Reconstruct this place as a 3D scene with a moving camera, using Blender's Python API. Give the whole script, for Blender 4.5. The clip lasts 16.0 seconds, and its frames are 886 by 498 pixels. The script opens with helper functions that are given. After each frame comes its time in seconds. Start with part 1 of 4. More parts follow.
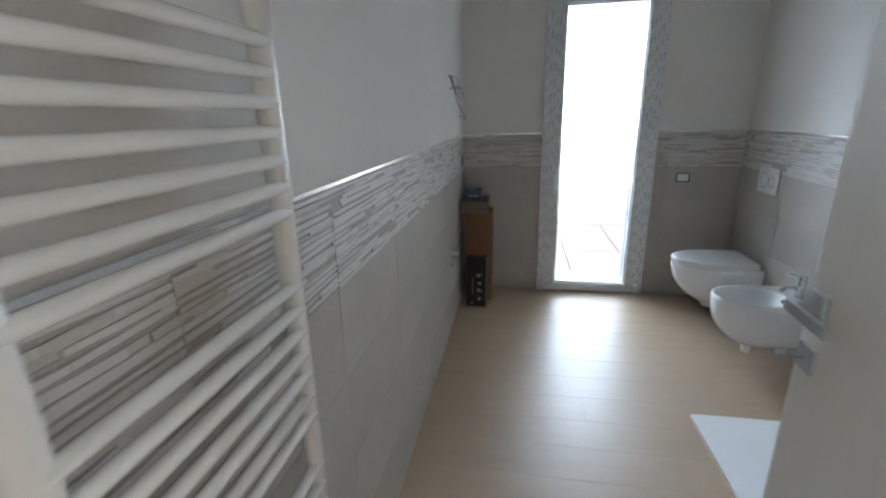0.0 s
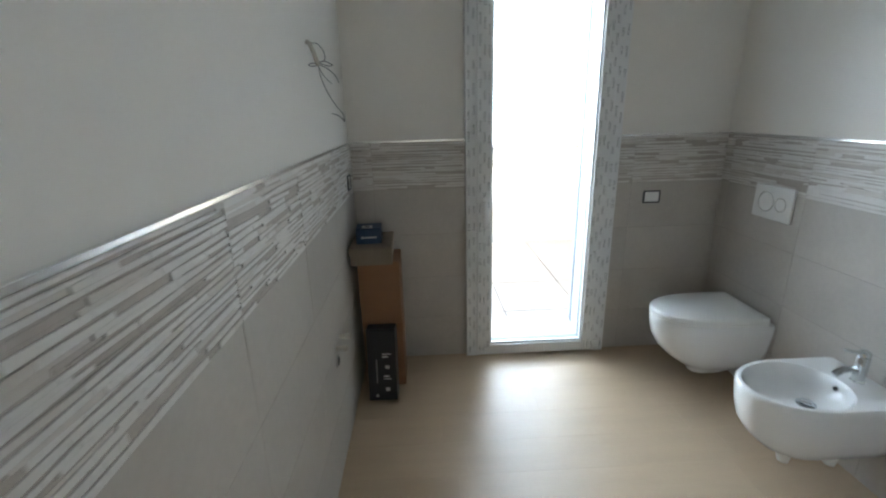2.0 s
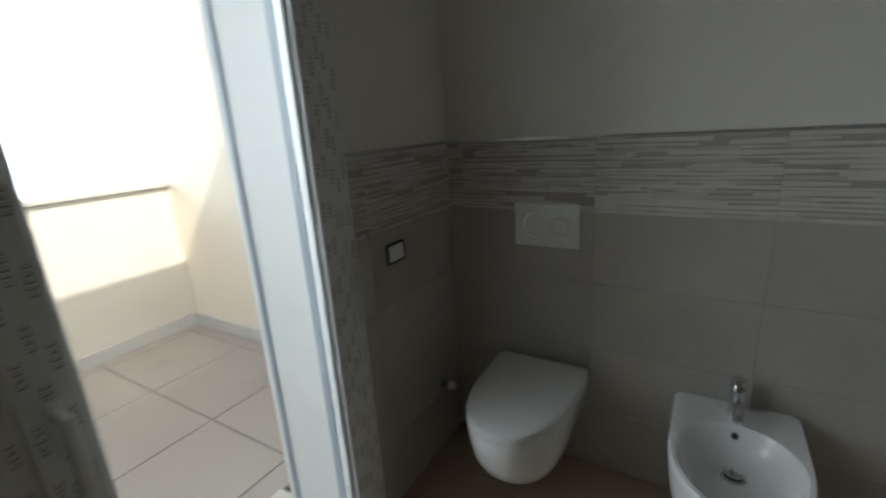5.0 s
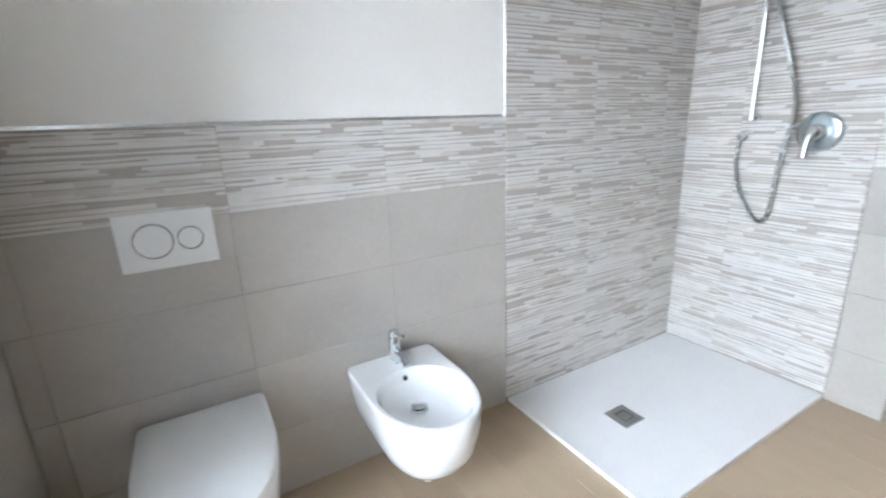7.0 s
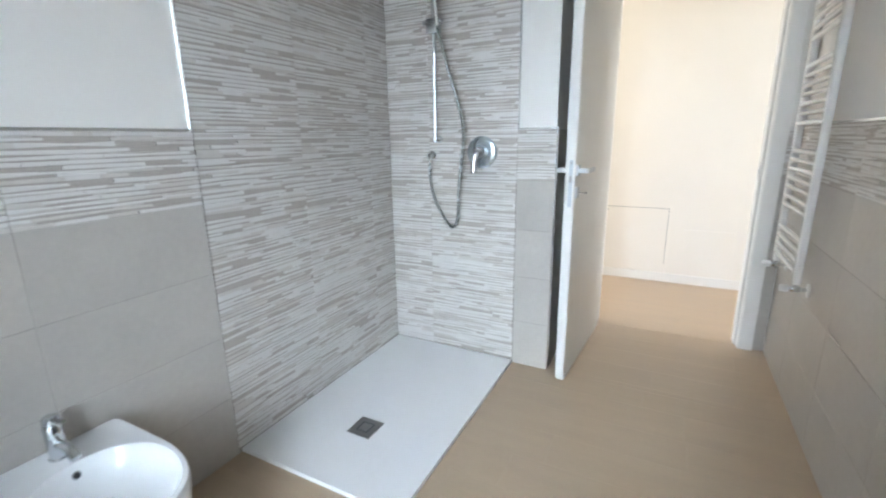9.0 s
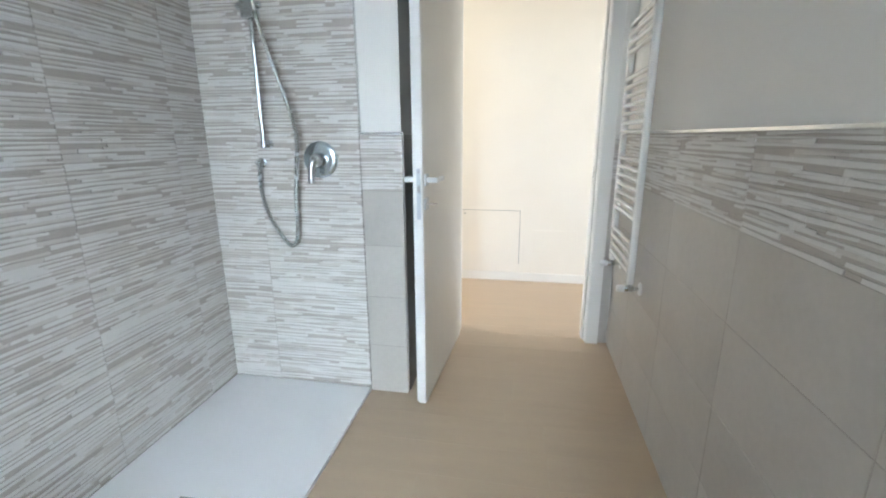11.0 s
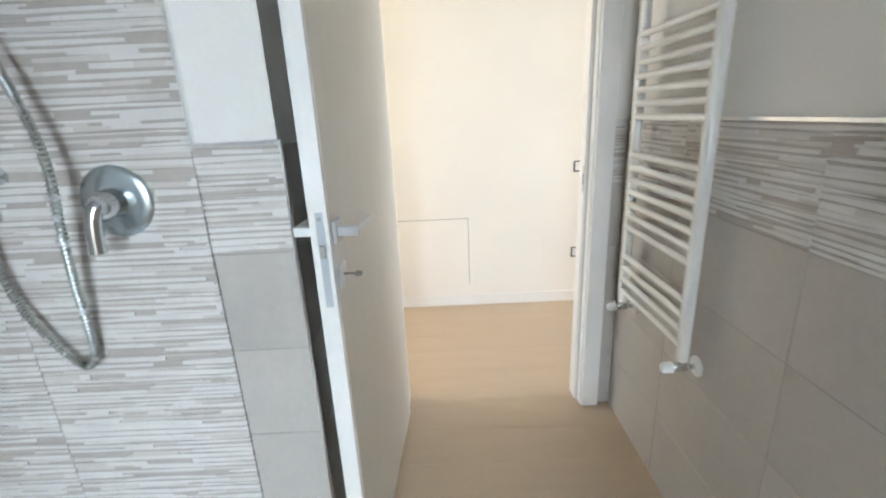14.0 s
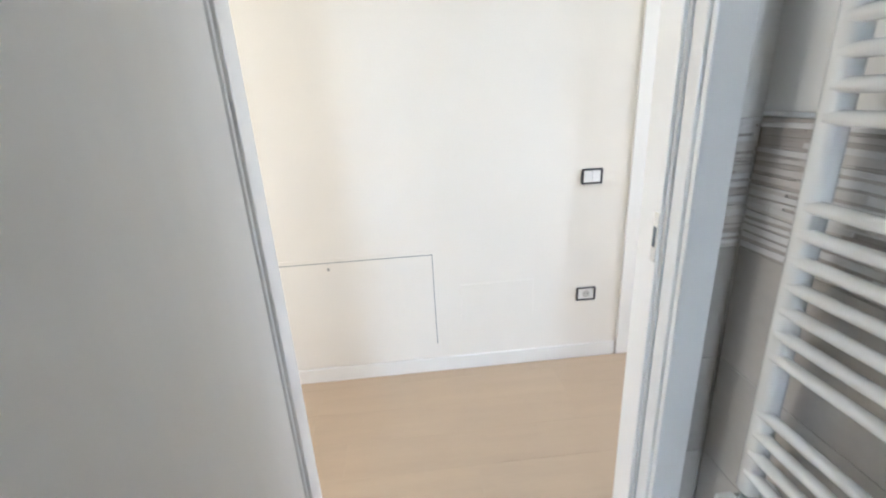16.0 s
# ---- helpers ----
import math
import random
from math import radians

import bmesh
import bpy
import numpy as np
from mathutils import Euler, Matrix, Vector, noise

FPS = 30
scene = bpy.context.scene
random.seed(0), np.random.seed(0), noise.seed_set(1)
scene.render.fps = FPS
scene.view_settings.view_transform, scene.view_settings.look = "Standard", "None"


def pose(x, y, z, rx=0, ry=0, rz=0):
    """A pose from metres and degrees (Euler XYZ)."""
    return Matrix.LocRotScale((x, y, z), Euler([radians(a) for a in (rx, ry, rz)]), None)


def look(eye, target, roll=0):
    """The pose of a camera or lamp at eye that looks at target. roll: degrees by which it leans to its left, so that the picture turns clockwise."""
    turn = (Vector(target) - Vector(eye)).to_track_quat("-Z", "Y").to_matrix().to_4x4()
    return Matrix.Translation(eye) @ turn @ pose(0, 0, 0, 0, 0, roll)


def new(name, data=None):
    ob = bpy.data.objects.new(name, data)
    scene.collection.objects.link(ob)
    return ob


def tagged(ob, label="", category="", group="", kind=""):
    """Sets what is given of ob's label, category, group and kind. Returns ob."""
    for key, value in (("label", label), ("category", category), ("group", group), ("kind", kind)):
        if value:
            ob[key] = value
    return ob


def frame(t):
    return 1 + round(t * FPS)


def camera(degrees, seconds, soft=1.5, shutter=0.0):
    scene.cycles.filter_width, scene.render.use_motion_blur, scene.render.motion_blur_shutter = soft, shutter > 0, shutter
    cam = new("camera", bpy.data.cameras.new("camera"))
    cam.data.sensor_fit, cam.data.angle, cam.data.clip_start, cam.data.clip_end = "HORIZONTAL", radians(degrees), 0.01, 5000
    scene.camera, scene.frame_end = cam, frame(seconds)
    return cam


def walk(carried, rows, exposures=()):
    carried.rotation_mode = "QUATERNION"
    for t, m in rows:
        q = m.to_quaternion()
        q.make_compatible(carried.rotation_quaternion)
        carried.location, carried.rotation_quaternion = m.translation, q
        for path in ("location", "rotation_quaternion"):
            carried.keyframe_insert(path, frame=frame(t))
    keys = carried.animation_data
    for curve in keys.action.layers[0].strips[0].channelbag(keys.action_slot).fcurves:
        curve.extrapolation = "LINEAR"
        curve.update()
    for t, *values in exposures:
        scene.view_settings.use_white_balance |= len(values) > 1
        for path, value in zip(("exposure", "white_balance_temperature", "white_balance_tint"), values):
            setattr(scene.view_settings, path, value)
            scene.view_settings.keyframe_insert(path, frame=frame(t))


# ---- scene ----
cam = camera(90.5, 16.0, soft=2.1, shutter=0.4)
PATH = [
    (0, (0.441, -0.067, 1.468), (0.113, 1.819, 0.887), -1.4),
    (0.5, (0.392, 0.198, 1.452), (0.101, 2.096, 0.891), -1.6),
    (1, (0.383, 0.525, 1.456), (0.329, 2.447, 0.893), -2.7),
    (1.5, (0.392, 0.829, 1.441), (0.431, 2.746, 0.865), -2.7),
    (2, (0.387, 1.151, 1.462), (0.466, 3.060, 0.866), -1.4),
    (2.5, (0.357, 1.450, 1.448), (0.644, 3.338, 0.853), -0.7),
    (3, (0.359, 1.729, 1.446), (0.761, 3.595, 0.848), -1.8),
    (3.2, (0.377, 1.833, 1.424), (0.834, 3.690, 0.837), -1.5),
    (5.3, (0.619, 2.829, 1.384), (2.417, 3.484, 0.803), -2.8),
    (5.5, (0.673, 2.915, 1.405), (2.534, 3.281, 0.770), -1.0),
    (6, (0.678, 3.002, 1.381), (2.580, 2.779, 0.806), -1.5),
    (6.5, (0.636, 3.112, 1.326), (2.454, 2.465, 0.802), -3.8),
    (7, (0.641, 3.113, 1.278), (2.317, 2.161, 0.745), -2.3),
    (7.5, (0.641, 3.076, 1.265), (2.104, 1.815, 0.746), -2.4),
    (8, (0.627, 3.034, 1.271), (1.877, 1.56, 0.756), -1.9),
    (8.5, (0.62, 3.016, 1.277), (1.684, 1.4, 0.774), -1.4),
    (9, (0.6, 2.983, 1.276), (1.489, 1.26, 0.785), -0.9),
    (9.5, (0.577, 2.924, 1.277), (1.281, 1.117, 0.79), -0.8),
    (10, (0.564, 2.87, 1.279), (1.103, 1.006, 0.793), -0.1),
    (12.5, (0.694, 2.368, 1.34), (0.851, 0.441, 0.828), -1.9),
    (13, (0.744, 2.214, 1.344), (0.819, 0.291, 0.801), -1.8),
    (13.5, (0.733, 1.973, 1.342), (0.770, 0.057, 0.770), -1.9),
    (14, (0.750, 1.766, 1.358), (0.758, -0.146, 0.772), -2.7),
    (14.5, (0.771, 1.519, 1.361), (0.780, -0.389, 0.759), -3.4),
    (15, (0.759, 1.264, 1.364), (0.687, -0.634, 0.737), -3.7),
    (15.5, (0.689, 0.975, 1.376), (0.592, -0.913, 0.724), -3.5),
    (16, (0.667, 0.763, 1.378), (0.531, -1.120, 0.718), -3.2),
]
EXPOSURES = [(0, 2.27, 5900, 15), (0.5, 2.44, 5840, 11), (2.0, 2.45, 6110, 12), (3.2, 2.30, 6110, 11), (5.3, 0.61, 6900, 11), (5.6, 0.86, 7000, 11), (6.0, 1.83, 7100, 13), (6.5, 2.81, 6350, 19), (7.0, 3.25, 6240, 18), (7.5, 2.99, 6320, 18), (8.0, 2.89, 6160, 16), (9.0, 2.83, 6100, 15), (10.0, 2.84, 6080, 14), (12.5, 2.76, 6130, 12), (14.5, 2.78, 6270, 16), (15.0, 2.73, 6310, 18), (15.5, 2.81, 5950, 16), (16, 2.67, 5680, 14)]
walk(cam, [(t, look(eye, target, roll)) for t, eye, target, roll in PATH], EXPOSURES)

# ---- world and light ----
SKY_GLOW = 4.0
world = bpy.data.worlds.new("world")
scene.world = world
world.use_nodes = True
_sky = world.node_tree.nodes.new("ShaderNodeTexSky")
_sky.sky_type = "NISHITA"
_sky.sun_disc = False
_sky.sun_elevation = radians(48)
_sky.sun_rotation = radians(200)
_sky.dust_density = 3.0
world.node_tree.links.new(_sky.outputs[0], world.node_tree.nodes["Background"].inputs[0])
world.node_tree.nodes["Background"].inputs[1].default_value = 0.15

_sun = bpy.data.lights.new("sun", "SUN")
_sun.energy, _sun.angle, _sun.color = 3.0, radians(0.5), (1.0, 0.95, 0.88)
_sun_ob = new("sun", _sun)
_az = radians(200)
_sun_ob.matrix_world = look((math.sin(_az) * 20, math.cos(_az) * 20, 22), (0, 0, 0))


def fill_lamp(name, x, y, z, target, w, h, power, colour):
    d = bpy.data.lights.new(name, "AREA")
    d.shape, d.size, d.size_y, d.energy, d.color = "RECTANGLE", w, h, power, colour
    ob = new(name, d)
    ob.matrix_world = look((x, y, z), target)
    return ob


# added area lamps, out of view, standing in for daylight at both corridor ends
fill_lamp("hall_fill_west", -2.2, -0.68, 1.4, (0, -0.68, 1.3), 0.8, 1.7, 2.9, (0.86, 0.93, 1.0))
fill_lamp("hall_fill_east", 3.2, -0.68, 1.4, (0, -0.68, 1.1), 0.8, 1.9, 4.4, (1.0, 0.87, 0.67))


# ---- materials ----
def material(name, base, rough=0.5, metal=0.0, vary=0.06, scale=6.0, fine=90.0, bump=0.05, coat=0.0, per_object=0.0, stretch=(1, 1, 1), rough_vary=0.06, gloss=0.5):
    """A surface with broad mottling, fine grain and relief, at world size."""
    m = bpy.data.materials.new(name)
    m.use_nodes = True
    nt = m.node_tree
    b = nt.nodes["Principled BSDF"]
    b.inputs["Roughness"].default_value = rough
    b.inputs["Metallic"].default_value = metal
    b.inputs["Specular IOR Level"].default_value = gloss
    b.inputs["Coat Weight"].default_value = coat
    geo = nt.nodes.new("ShaderNodeNewGeometry")
    mp = nt.nodes.new("ShaderNodeMapping")
    mp.inputs["Scale"].default_value = stretch
    nt.links.new(geo.outputs["Position"], mp.inputs["Vector"])
    vec = mp.outputs["Vector"]
    if per_object:
        info = nt.nodes.new("ShaderNodeObjectInfo")
        add = nt.nodes.new("ShaderNodeVectorMath")
        add.operation = "MULTIPLY_ADD"
        nt.links.new(info.outputs["Random"], add.inputs[0])
        add.inputs[1].default_value = (37, 53, 19)
        nt.links.new(vec, add.inputs[2])
        vec = add.outputs[0]
    n1 = nt.nodes.new("ShaderNodeTexNoise")
    n1.inputs["Scale"].default_value, n1.inputs["Detail"].default_value = scale, 5
    n2 = nt.nodes.new("ShaderNodeTexNoise")
    n2.inputs["Scale"].default_value, n2.inputs["Detail"].default_value = fine, 3
    nt.links.new(vec, n1.inputs["Vector"])
    nt.links.new(vec, n2.inputs["Vector"])
    mixn = nt.nodes.new("ShaderNodeMath")
    mixn.operation = "MULTIPLY_ADD"
    nt.links.new(n2.outputs["Fac"], mixn.inputs[0])
    mixn.inputs[1].default_value = 0.35
    nt.links.new(n1.outputs["Fac"], mixn.inputs[2])
    rng = nt.nodes.new("ShaderNodeMapRange")
    nt.links.new(mixn.outputs[0], rng.inputs["Value"])
    rng.inputs["From Min"].default_value, rng.inputs["From Max"].default_value = 0.35, 1.0
    rng.inputs["To Min"].default_value, rng.inputs["To Max"].default_value = 1 - vary, 1 + vary
    val = rng.outputs["Result"]
    if per_object:
        o = nt.nodes.new("ShaderNodeMapRange")
        nt.links.new(info.outputs["Random"], o.inputs["Value"])
        o.inputs["To Min"].default_value, o.inputs["To Max"].default_value = 1 - per_object, 1 + per_object
        mul = nt.nodes.new("ShaderNodeMath")
        mul.operation = "MULTIPLY"
        nt.links.new(val, mul.inputs[0])
        nt.links.new(o.outputs["Result"], mul.inputs[1])
        val = mul.outputs[0]
    col = nt.nodes.new("ShaderNodeVectorMath")
    col.operation = "SCALE"
    col.inputs[0].default_value = base
    nt.links.new(val, col.inputs["Scale"])
    nt.links.new(col.outputs[0], b.inputs["Base Color"])
    rr = nt.nodes.new("ShaderNodeMapRange")
    nt.links.new(n1.outputs["Fac"], rr.inputs["Value"])
    rr.inputs["To Min"].default_value, rr.inputs["To Max"].default_value = max(0.0, rough - rough_vary), min(1.0, rough + rough_vary)
    nt.links.new(rr.outputs["Result"], b.inputs["Roughness"])
    if bump:
        bp = nt.nodes.new("ShaderNodeBump")
        bp.inputs["Strength"].default_value, bp.inputs["Distance"].default_value = bump, 0.01
        nt.links.new(n2.outputs["Fac"], bp.inputs["Height"])
        nt.links.new(bp.outputs[0], b.inputs["Normal"])
    return m


M_PAINT = material("cream_wall_paint", (0.81, 0.785, 0.735), 0.75, vary=0.025, scale=2.0, fine=160, bump=0.06)
M_HALL = material("ivory_wall_paint", (0.83, 0.795, 0.725), 0.72, vary=0.03, scale=1.6, fine=140, bump=0.06)
M_CEIL = material("white_ceiling_paint", (0.85, 0.84, 0.81), 0.8, vary=0.02, scale=2.0, fine=150, bump=0.04)
M_TILE = material("greige_stone_tile", (0.475, 0.443, 0.396), 0.36, vary=0.13, scale=2.6, fine=45, bump=0.02, per_object=0.025, gloss=0.5)
M_GROUT = material("greige_grout", (0.36, 0.33, 0.285), 0.85, vary=0.08, scale=9, fine=200, bump=0.2)
M_DLIGHT = material("pale_relief_strip", (0.685, 0.66, 0.622), 0.45, vary=0.07, scale=14, fine=120, bump=0.10)
M_DMID = material("sand_relief_strip", (0.60, 0.56, 0.51), 0.48, vary=0.09, scale=14, fine=120, bump=0.12)
M_DTAUPE = material("taupe_relief_strip", (0.455, 0.408, 0.360), 0.55, vary=0.10, scale=14, fine=120, bump=0.14)
M_PLANK = material("beige_wood_look_plank", (0.462, 0.350, 0.235), 0.38, vary=0.06, scale=2.2, fine=22, bump=0.02, per_object=0.02, stretch=(1, 7, 1), rough_vary=0.08, gloss=0.70)
M_JOINT = material("beige_floor_grout", (0.50, 0.405, 0.29), 0.6, vary=0.08, scale=8, fine=180, bump=0.1)
M_CERAMIC = material("white_ceramic", (0.86, 0.865, 0.86), 0.07, vary=0.01, scale=3, fine=60, bump=0.0, coat=0.6, rough_vary=0.02)
M_TRAY = material("white_mineral_tray", (0.84, 0.835, 0.825), 0.5, vary=0.02, scale=5, fine=220, bump=0.10)
M_PLASTIC = material("white_plastic", (0.80, 0.80, 0.78), 0.32, vary=0.015, scale=6, fine=120, bump=0.0)
M_LACQ = material("white_lacquer", (0.82, 0.805, 0.765), 0.36, vary=0.02, scale=3, fine=120, bump=0.03)
M_DOOR = material("warm_white_door_laminate", (0.80, 0.775, 0.725), 0.42, vary=0.025, scale=4, fine=130, bump=0.05, stretch=(6, 6, 1))
M_ENAMEL = material("white_radiator_enamel", (0.83, 0.82, 0.78), 0.25, vary=0.015, scale=5, fine=90, bump=0.01, coat=0.3)
M_CHROME = material("chrome", (0.66, 0.69, 0.71), 0.07, metal=1.0, vary=0.02, scale=8, fine=100, bump=0.0, rough_vary=0.02)
M_TRIM = material("bright_aluminium_trim", (0.88, 0.89, 0.89), 0.24, metal=1.0, vary=0.02, scale=8, fine=120, bump=0.0, rough_vary=0.03)
M_SATIN = material("satin_chrome", (0.56, 0.59, 0.61), 0.38, metal=1.0, vary=0.04, scale=9, fine=150, bump=0.02)
M_BRUSH = material("blue_grey_brushed_chrome", (0.50, 0.57, 0.60), 0.24, metal=1.0, vary=0.05, scale=6, fine=120, bump=0.03, stretch=(14, 14, 1))
M_HOSE = material("hose_chrome", (0.60, 0.63, 0.62), 0.26, metal=1.0, vary=0.05, scale=30, fine=150, bump=0.0)
M_STEEL = material("brushed_steel", (0.42, 0.41, 0.39), 0.38, metal=1.0, vary=0.06, scale=12, fine=150, bump=0.05)
M_DARKF = material("anthracite_plastic", (0.045, 0.05, 0.06), 0.35, vary=0.06, scale=10, fine=150, bump=0.02)
# black for the darkness inside holes, which are solid discs
M_HOLE = material("hole_shade_black", (0.012, 0.012, 0.013), 0.6, vary=0.1, scale=10, fine=150, bump=0.05)
M_PVC = material("white_pvc_with_film", (0.78, 0.79, 0.79), 0.30, vary=0.05, scale=5, fine=40, bump=0.06)
M_PVCW = material("white_pvc", (0.82, 0.83, 0.83), 0.28, vary=0.02, scale=5, fine=60, bump=0.01)
M_PRINT = material("grey_film_print", (0.12, 0.125, 0.13), 0.5, vary=0.1, scale=30, fine=150, bump=0.0)
# dark balcony joints, and painted shade for gaps and slots
M_DARKGAP = material("dark_joint_and_gap", (0.10, 0.12, 0.14), 0.6, vary=0.06, scale=10, fine=100, bump=0.02)
M_BLUEGREY = material("blue_grey_surface", (0.30, 0.36, 0.41), 0.5, vary=0.05, scale=10, fine=100, bump=0.02)
M_CARD = material("brown_cardboard", (0.235, 0.122, 0.06), 0.85, vary=0.10, scale=5, fine=110, bump=0.12, stretch=(1, 1, 4))
M_CARDG = material("grey_brown_cardboard", (0.22, 0.175, 0.13), 0.85, vary=0.10, scale=5, fine=110, bump=0.12)
M_BBOX = material("black_printed_card", (0.016, 0.018, 0.024), 0.30, vary=0.15, scale=8, fine=60, bump=0.02)
M_BLUE = material("blue_printed_card", (0.018, 0.055, 0.12), 0.38, vary=0.12, scale=8, fine=60, bump=0.02)
M_WHITEP = material("white_print", (0.72, 0.72, 0.70), 0.5, vary=0.04, scale=20, fine=100, bump=0.0)
M_WIRE = material("grey_wire_sheath", (0.19, 0.185, 0.165), 0.5, vary=0.1, scale=30, fine=100, bump=0.0)
M_COND = material("pale_corrugated_conduit", (0.46, 0.41, 0.34), 0.55, vary=0.08, scale=30, fine=100, bump=0.05)
M_BALT = material("pale_outdoor_tile", (0.42, 0.375, 0.33), 0.55, vary=0.06, scale=4, fine=70, bump=0.05, per_object=0.03)
M_EXTW = material("white_exterior_render", (0.72, 0.68, 0.60), 0.85, vary=0.04, scale=3, fine=130, bump=0.2)
# cream chosen so the side wall throws warm light into the room
M_CREAMW = material("cream_bounce_render", (0.82, 0.75, 0.62), 0.85, vary=0.05, scale=2.5, fine=130, bump=0.2)
M_SKIRT = material("grey_stone_skirting", (0.57, 0.56, 0.53), 0.5, vary=0.06, scale=6, fine=90, bump=0.05)
M_GROUND = material("dry_ground", (0.22, 0.21, 0.16), 0.95, vary=0.2, scale=0.2, fine=4, bump=0.1)
M_REVEAL = material("white_window_reveal", (0.82, 0.82, 0.80), 0.7, vary=0.02, scale=4, fine=120, bump=0.05)

M_GLASS = bpy.data.materials.new("clear_glass")
M_GLASS.use_nodes = True
_g = M_GLASS.node_tree.nodes["Principled BSDF"]
_g.inputs["Base Color"].default_value = (0.97, 0.985, 0.98, 1)
_g.inputs["Roughness"].default_value = 0.0
_g.inputs["Transmission Weight"].default_value = 1.0
_g.inputs["IOR"].default_value = 1.45


# ---- shape helpers ----
def box(bm, x0, x1, y0, y1, z0, z1, bevel=0.0, seg=2):
    vs = [bm.verts.new((x, y, z)) for x in (x0, x1) for y in (y0, y1) for z in (z0, z1)]
    fs = [bm.faces.new([vs[i] for i in f]) for f in ((0, 1, 3, 2), (4, 6, 7, 5), (0, 4, 5, 1), (2, 3, 7, 6), (0, 2, 6, 4), (1, 5, 7, 3))]
    if bevel:
        es = list({e for f in fs for e in f.edges})
        bmesh.ops.bevel(bm, geom=es, offset=bevel, segments=seg, affect="EDGES", profile=0.5)
    return bm


def mesh_of(name, bm, *mats, smooth=False):
    bmesh.ops.recalc_face_normals(bm, faces=bm.faces)
    me = bpy.data.meshes.new(name)
    bm.to_mesh(me)
    bm.free()
    for m in mats:
        me.materials.append(m)
    if smooth:
        me.shade_smooth()
        me.set_sharp_from_angle(angle=radians(40))
    return me


def part(name, bm, mat, parent=None, label="", smooth=False):
    ob = new(name, mesh_of(name, bm, *(mat if isinstance(mat, (list, tuple)) else (mat,)), smooth=smooth))
    if parent is not None:
        ob.parent = parent
        ob.matrix_parent_inverse = parent.matrix_basis.inverted()
    if label:
        tagged(ob, label)
    return ob


def thing(name, loc, label, category, group="", kind=""):
    e = new(name)
    e.empty_display_size = 0.1
    e.matrix_basis = Matrix.Translation(loc)
    return tagged(e, label, category, group, kind)


def B(x0, x1, y0, y1, z0, z1, bevel=0.0, seg=2):
    return box(bmesh.new(), x0, x1, y0, y1, z0, z1, bevel, seg)


def loft(bm, rings, cap_first=True, cap_last=True):
    loops = [[bm.verts.new(p) for p in r] for r in rings]
    n = len(loops[0])
    for a, b in zip(loops, loops[1:]):
        for i in range(n):
            bm.faces.new((a[i], a[(i + 1) % n], b[(i + 1) % n], b[i]))
    if cap_first:
        bm.faces.new(loops[0])
    if cap_last:
        bm.faces.new(loops[-1][::-1])
    return loops


def rod(bm, p, q, r0, r1=None, n=20):
    """A round bar from p to q."""
    p, q = Vector(p), Vector(q)
    r1 = r0 if r1 is None else r1
    d = (q - p).normalized()
    u = d.orthogonal().normalized()
    v = d.cross(u)
    ring = lambda c, r: [c + (u * math.cos(2 * math.pi * i / n) + v * math.sin(2 * math.pi * i / n)) * r for i in range(n)]
    loft(bm, [ring(p, r0), ring(q, r1)])
    return bm


def lathe(bm, origin, axis, profile, n=32):
    """Rings of (distance along the axis, radius)."""
    o, d = Vector(origin), Vector(axis).normalized()
    u = d.orthogonal().normalized()
    v = d.cross(u)
    loft(bm, [[o + d * h + (u * math.cos(2 * math.pi * i / n) + v * math.sin(2 * math.pi * i / n)) * r for i in range(n)] for h, r in profile])
    return bm


def smooth_path(pts, per=8):
    """A smooth line through the points."""
    P = [Vector(p) for p in pts]
    P = [2 * P[0] - P[1]] + P + [2 * P[-1] - P[-2]]
    out = []
    for i in range(1, len(P) - 2):
        a, b, c, d = P[i - 1:i + 3]
        for k in range(per):
            t = k / per
            out.append(0.5 * ((2 * b) + (c - a) * t + (2 * a - 5 * b + 4 * c - d) * t * t + (3 * b - a - 3 * c + d) * t ** 3))
    out.append(P[-2])
    return out


def tube(bm, pts, r, n=8, ripple=0.0):
    """A tube along a line; ripple: rings of a corrugated hose."""
    P = [Vector(p) for p in pts]
    rings = []
    u = None
    for i, p in enumerate(P):
        d = (P[min(i + 1, len(P) - 1)] - P[max(i - 1, 0)]).normalized()
        u = d.orthogonal().normalized() if u is None else (u - d * u.dot(d)).normalized()
        v = d.cross(u)
        k = r * (1 + ripple * (i % 2))
        rings.append([p + (u * math.cos(2 * math.pi * j / n) + v * math.sin(2 * math.pi * j / n)) * k for j in range(n)])
    loft(bm, rings)
    return bm


def bowl_ring(z, wall_x, yc, uc, a, front, back, n=112, p=2.25):
    """A D-shaped outline: uc from the wall to the centre, a: half width, front and back: lengths from the centre."""
    out = []
    for i in range(n):
        th = 2 * math.pi * i / n
        c, s = math.cos(th), math.sin(th)
        if c >= 0:
            r = 1 / ((abs(c) / front) ** p + (abs(s) / a) ** p) ** (1 / p)
        else:
            r = 1 / ((abs(c) / back) ** 22 + (abs(s) / a) ** 22) ** (1 / 22)
        out.append((wall_x - uc - c * r, yc + s * r, z))
    return out


# ---- the rooms ----
XE, YN, YS, XR, ZC = 2.10, 3.60, 0.738, 1.112, 2.70
TH = 0.010
ROW = 0.2635
ROWS = 5
TOP = 1.309
YD = -0.034
YH = -1.235


def structure(name, bm, mat, label, category):
    return tagged(part(name, bm, mat), label, category, kind="structure")


floor = structure("floor", B(-2.4, 3.4, -1.4, 3.70, -0.15, -0.0007), M_JOINT, "beige wood-look plank floor with tight joints", "floor")

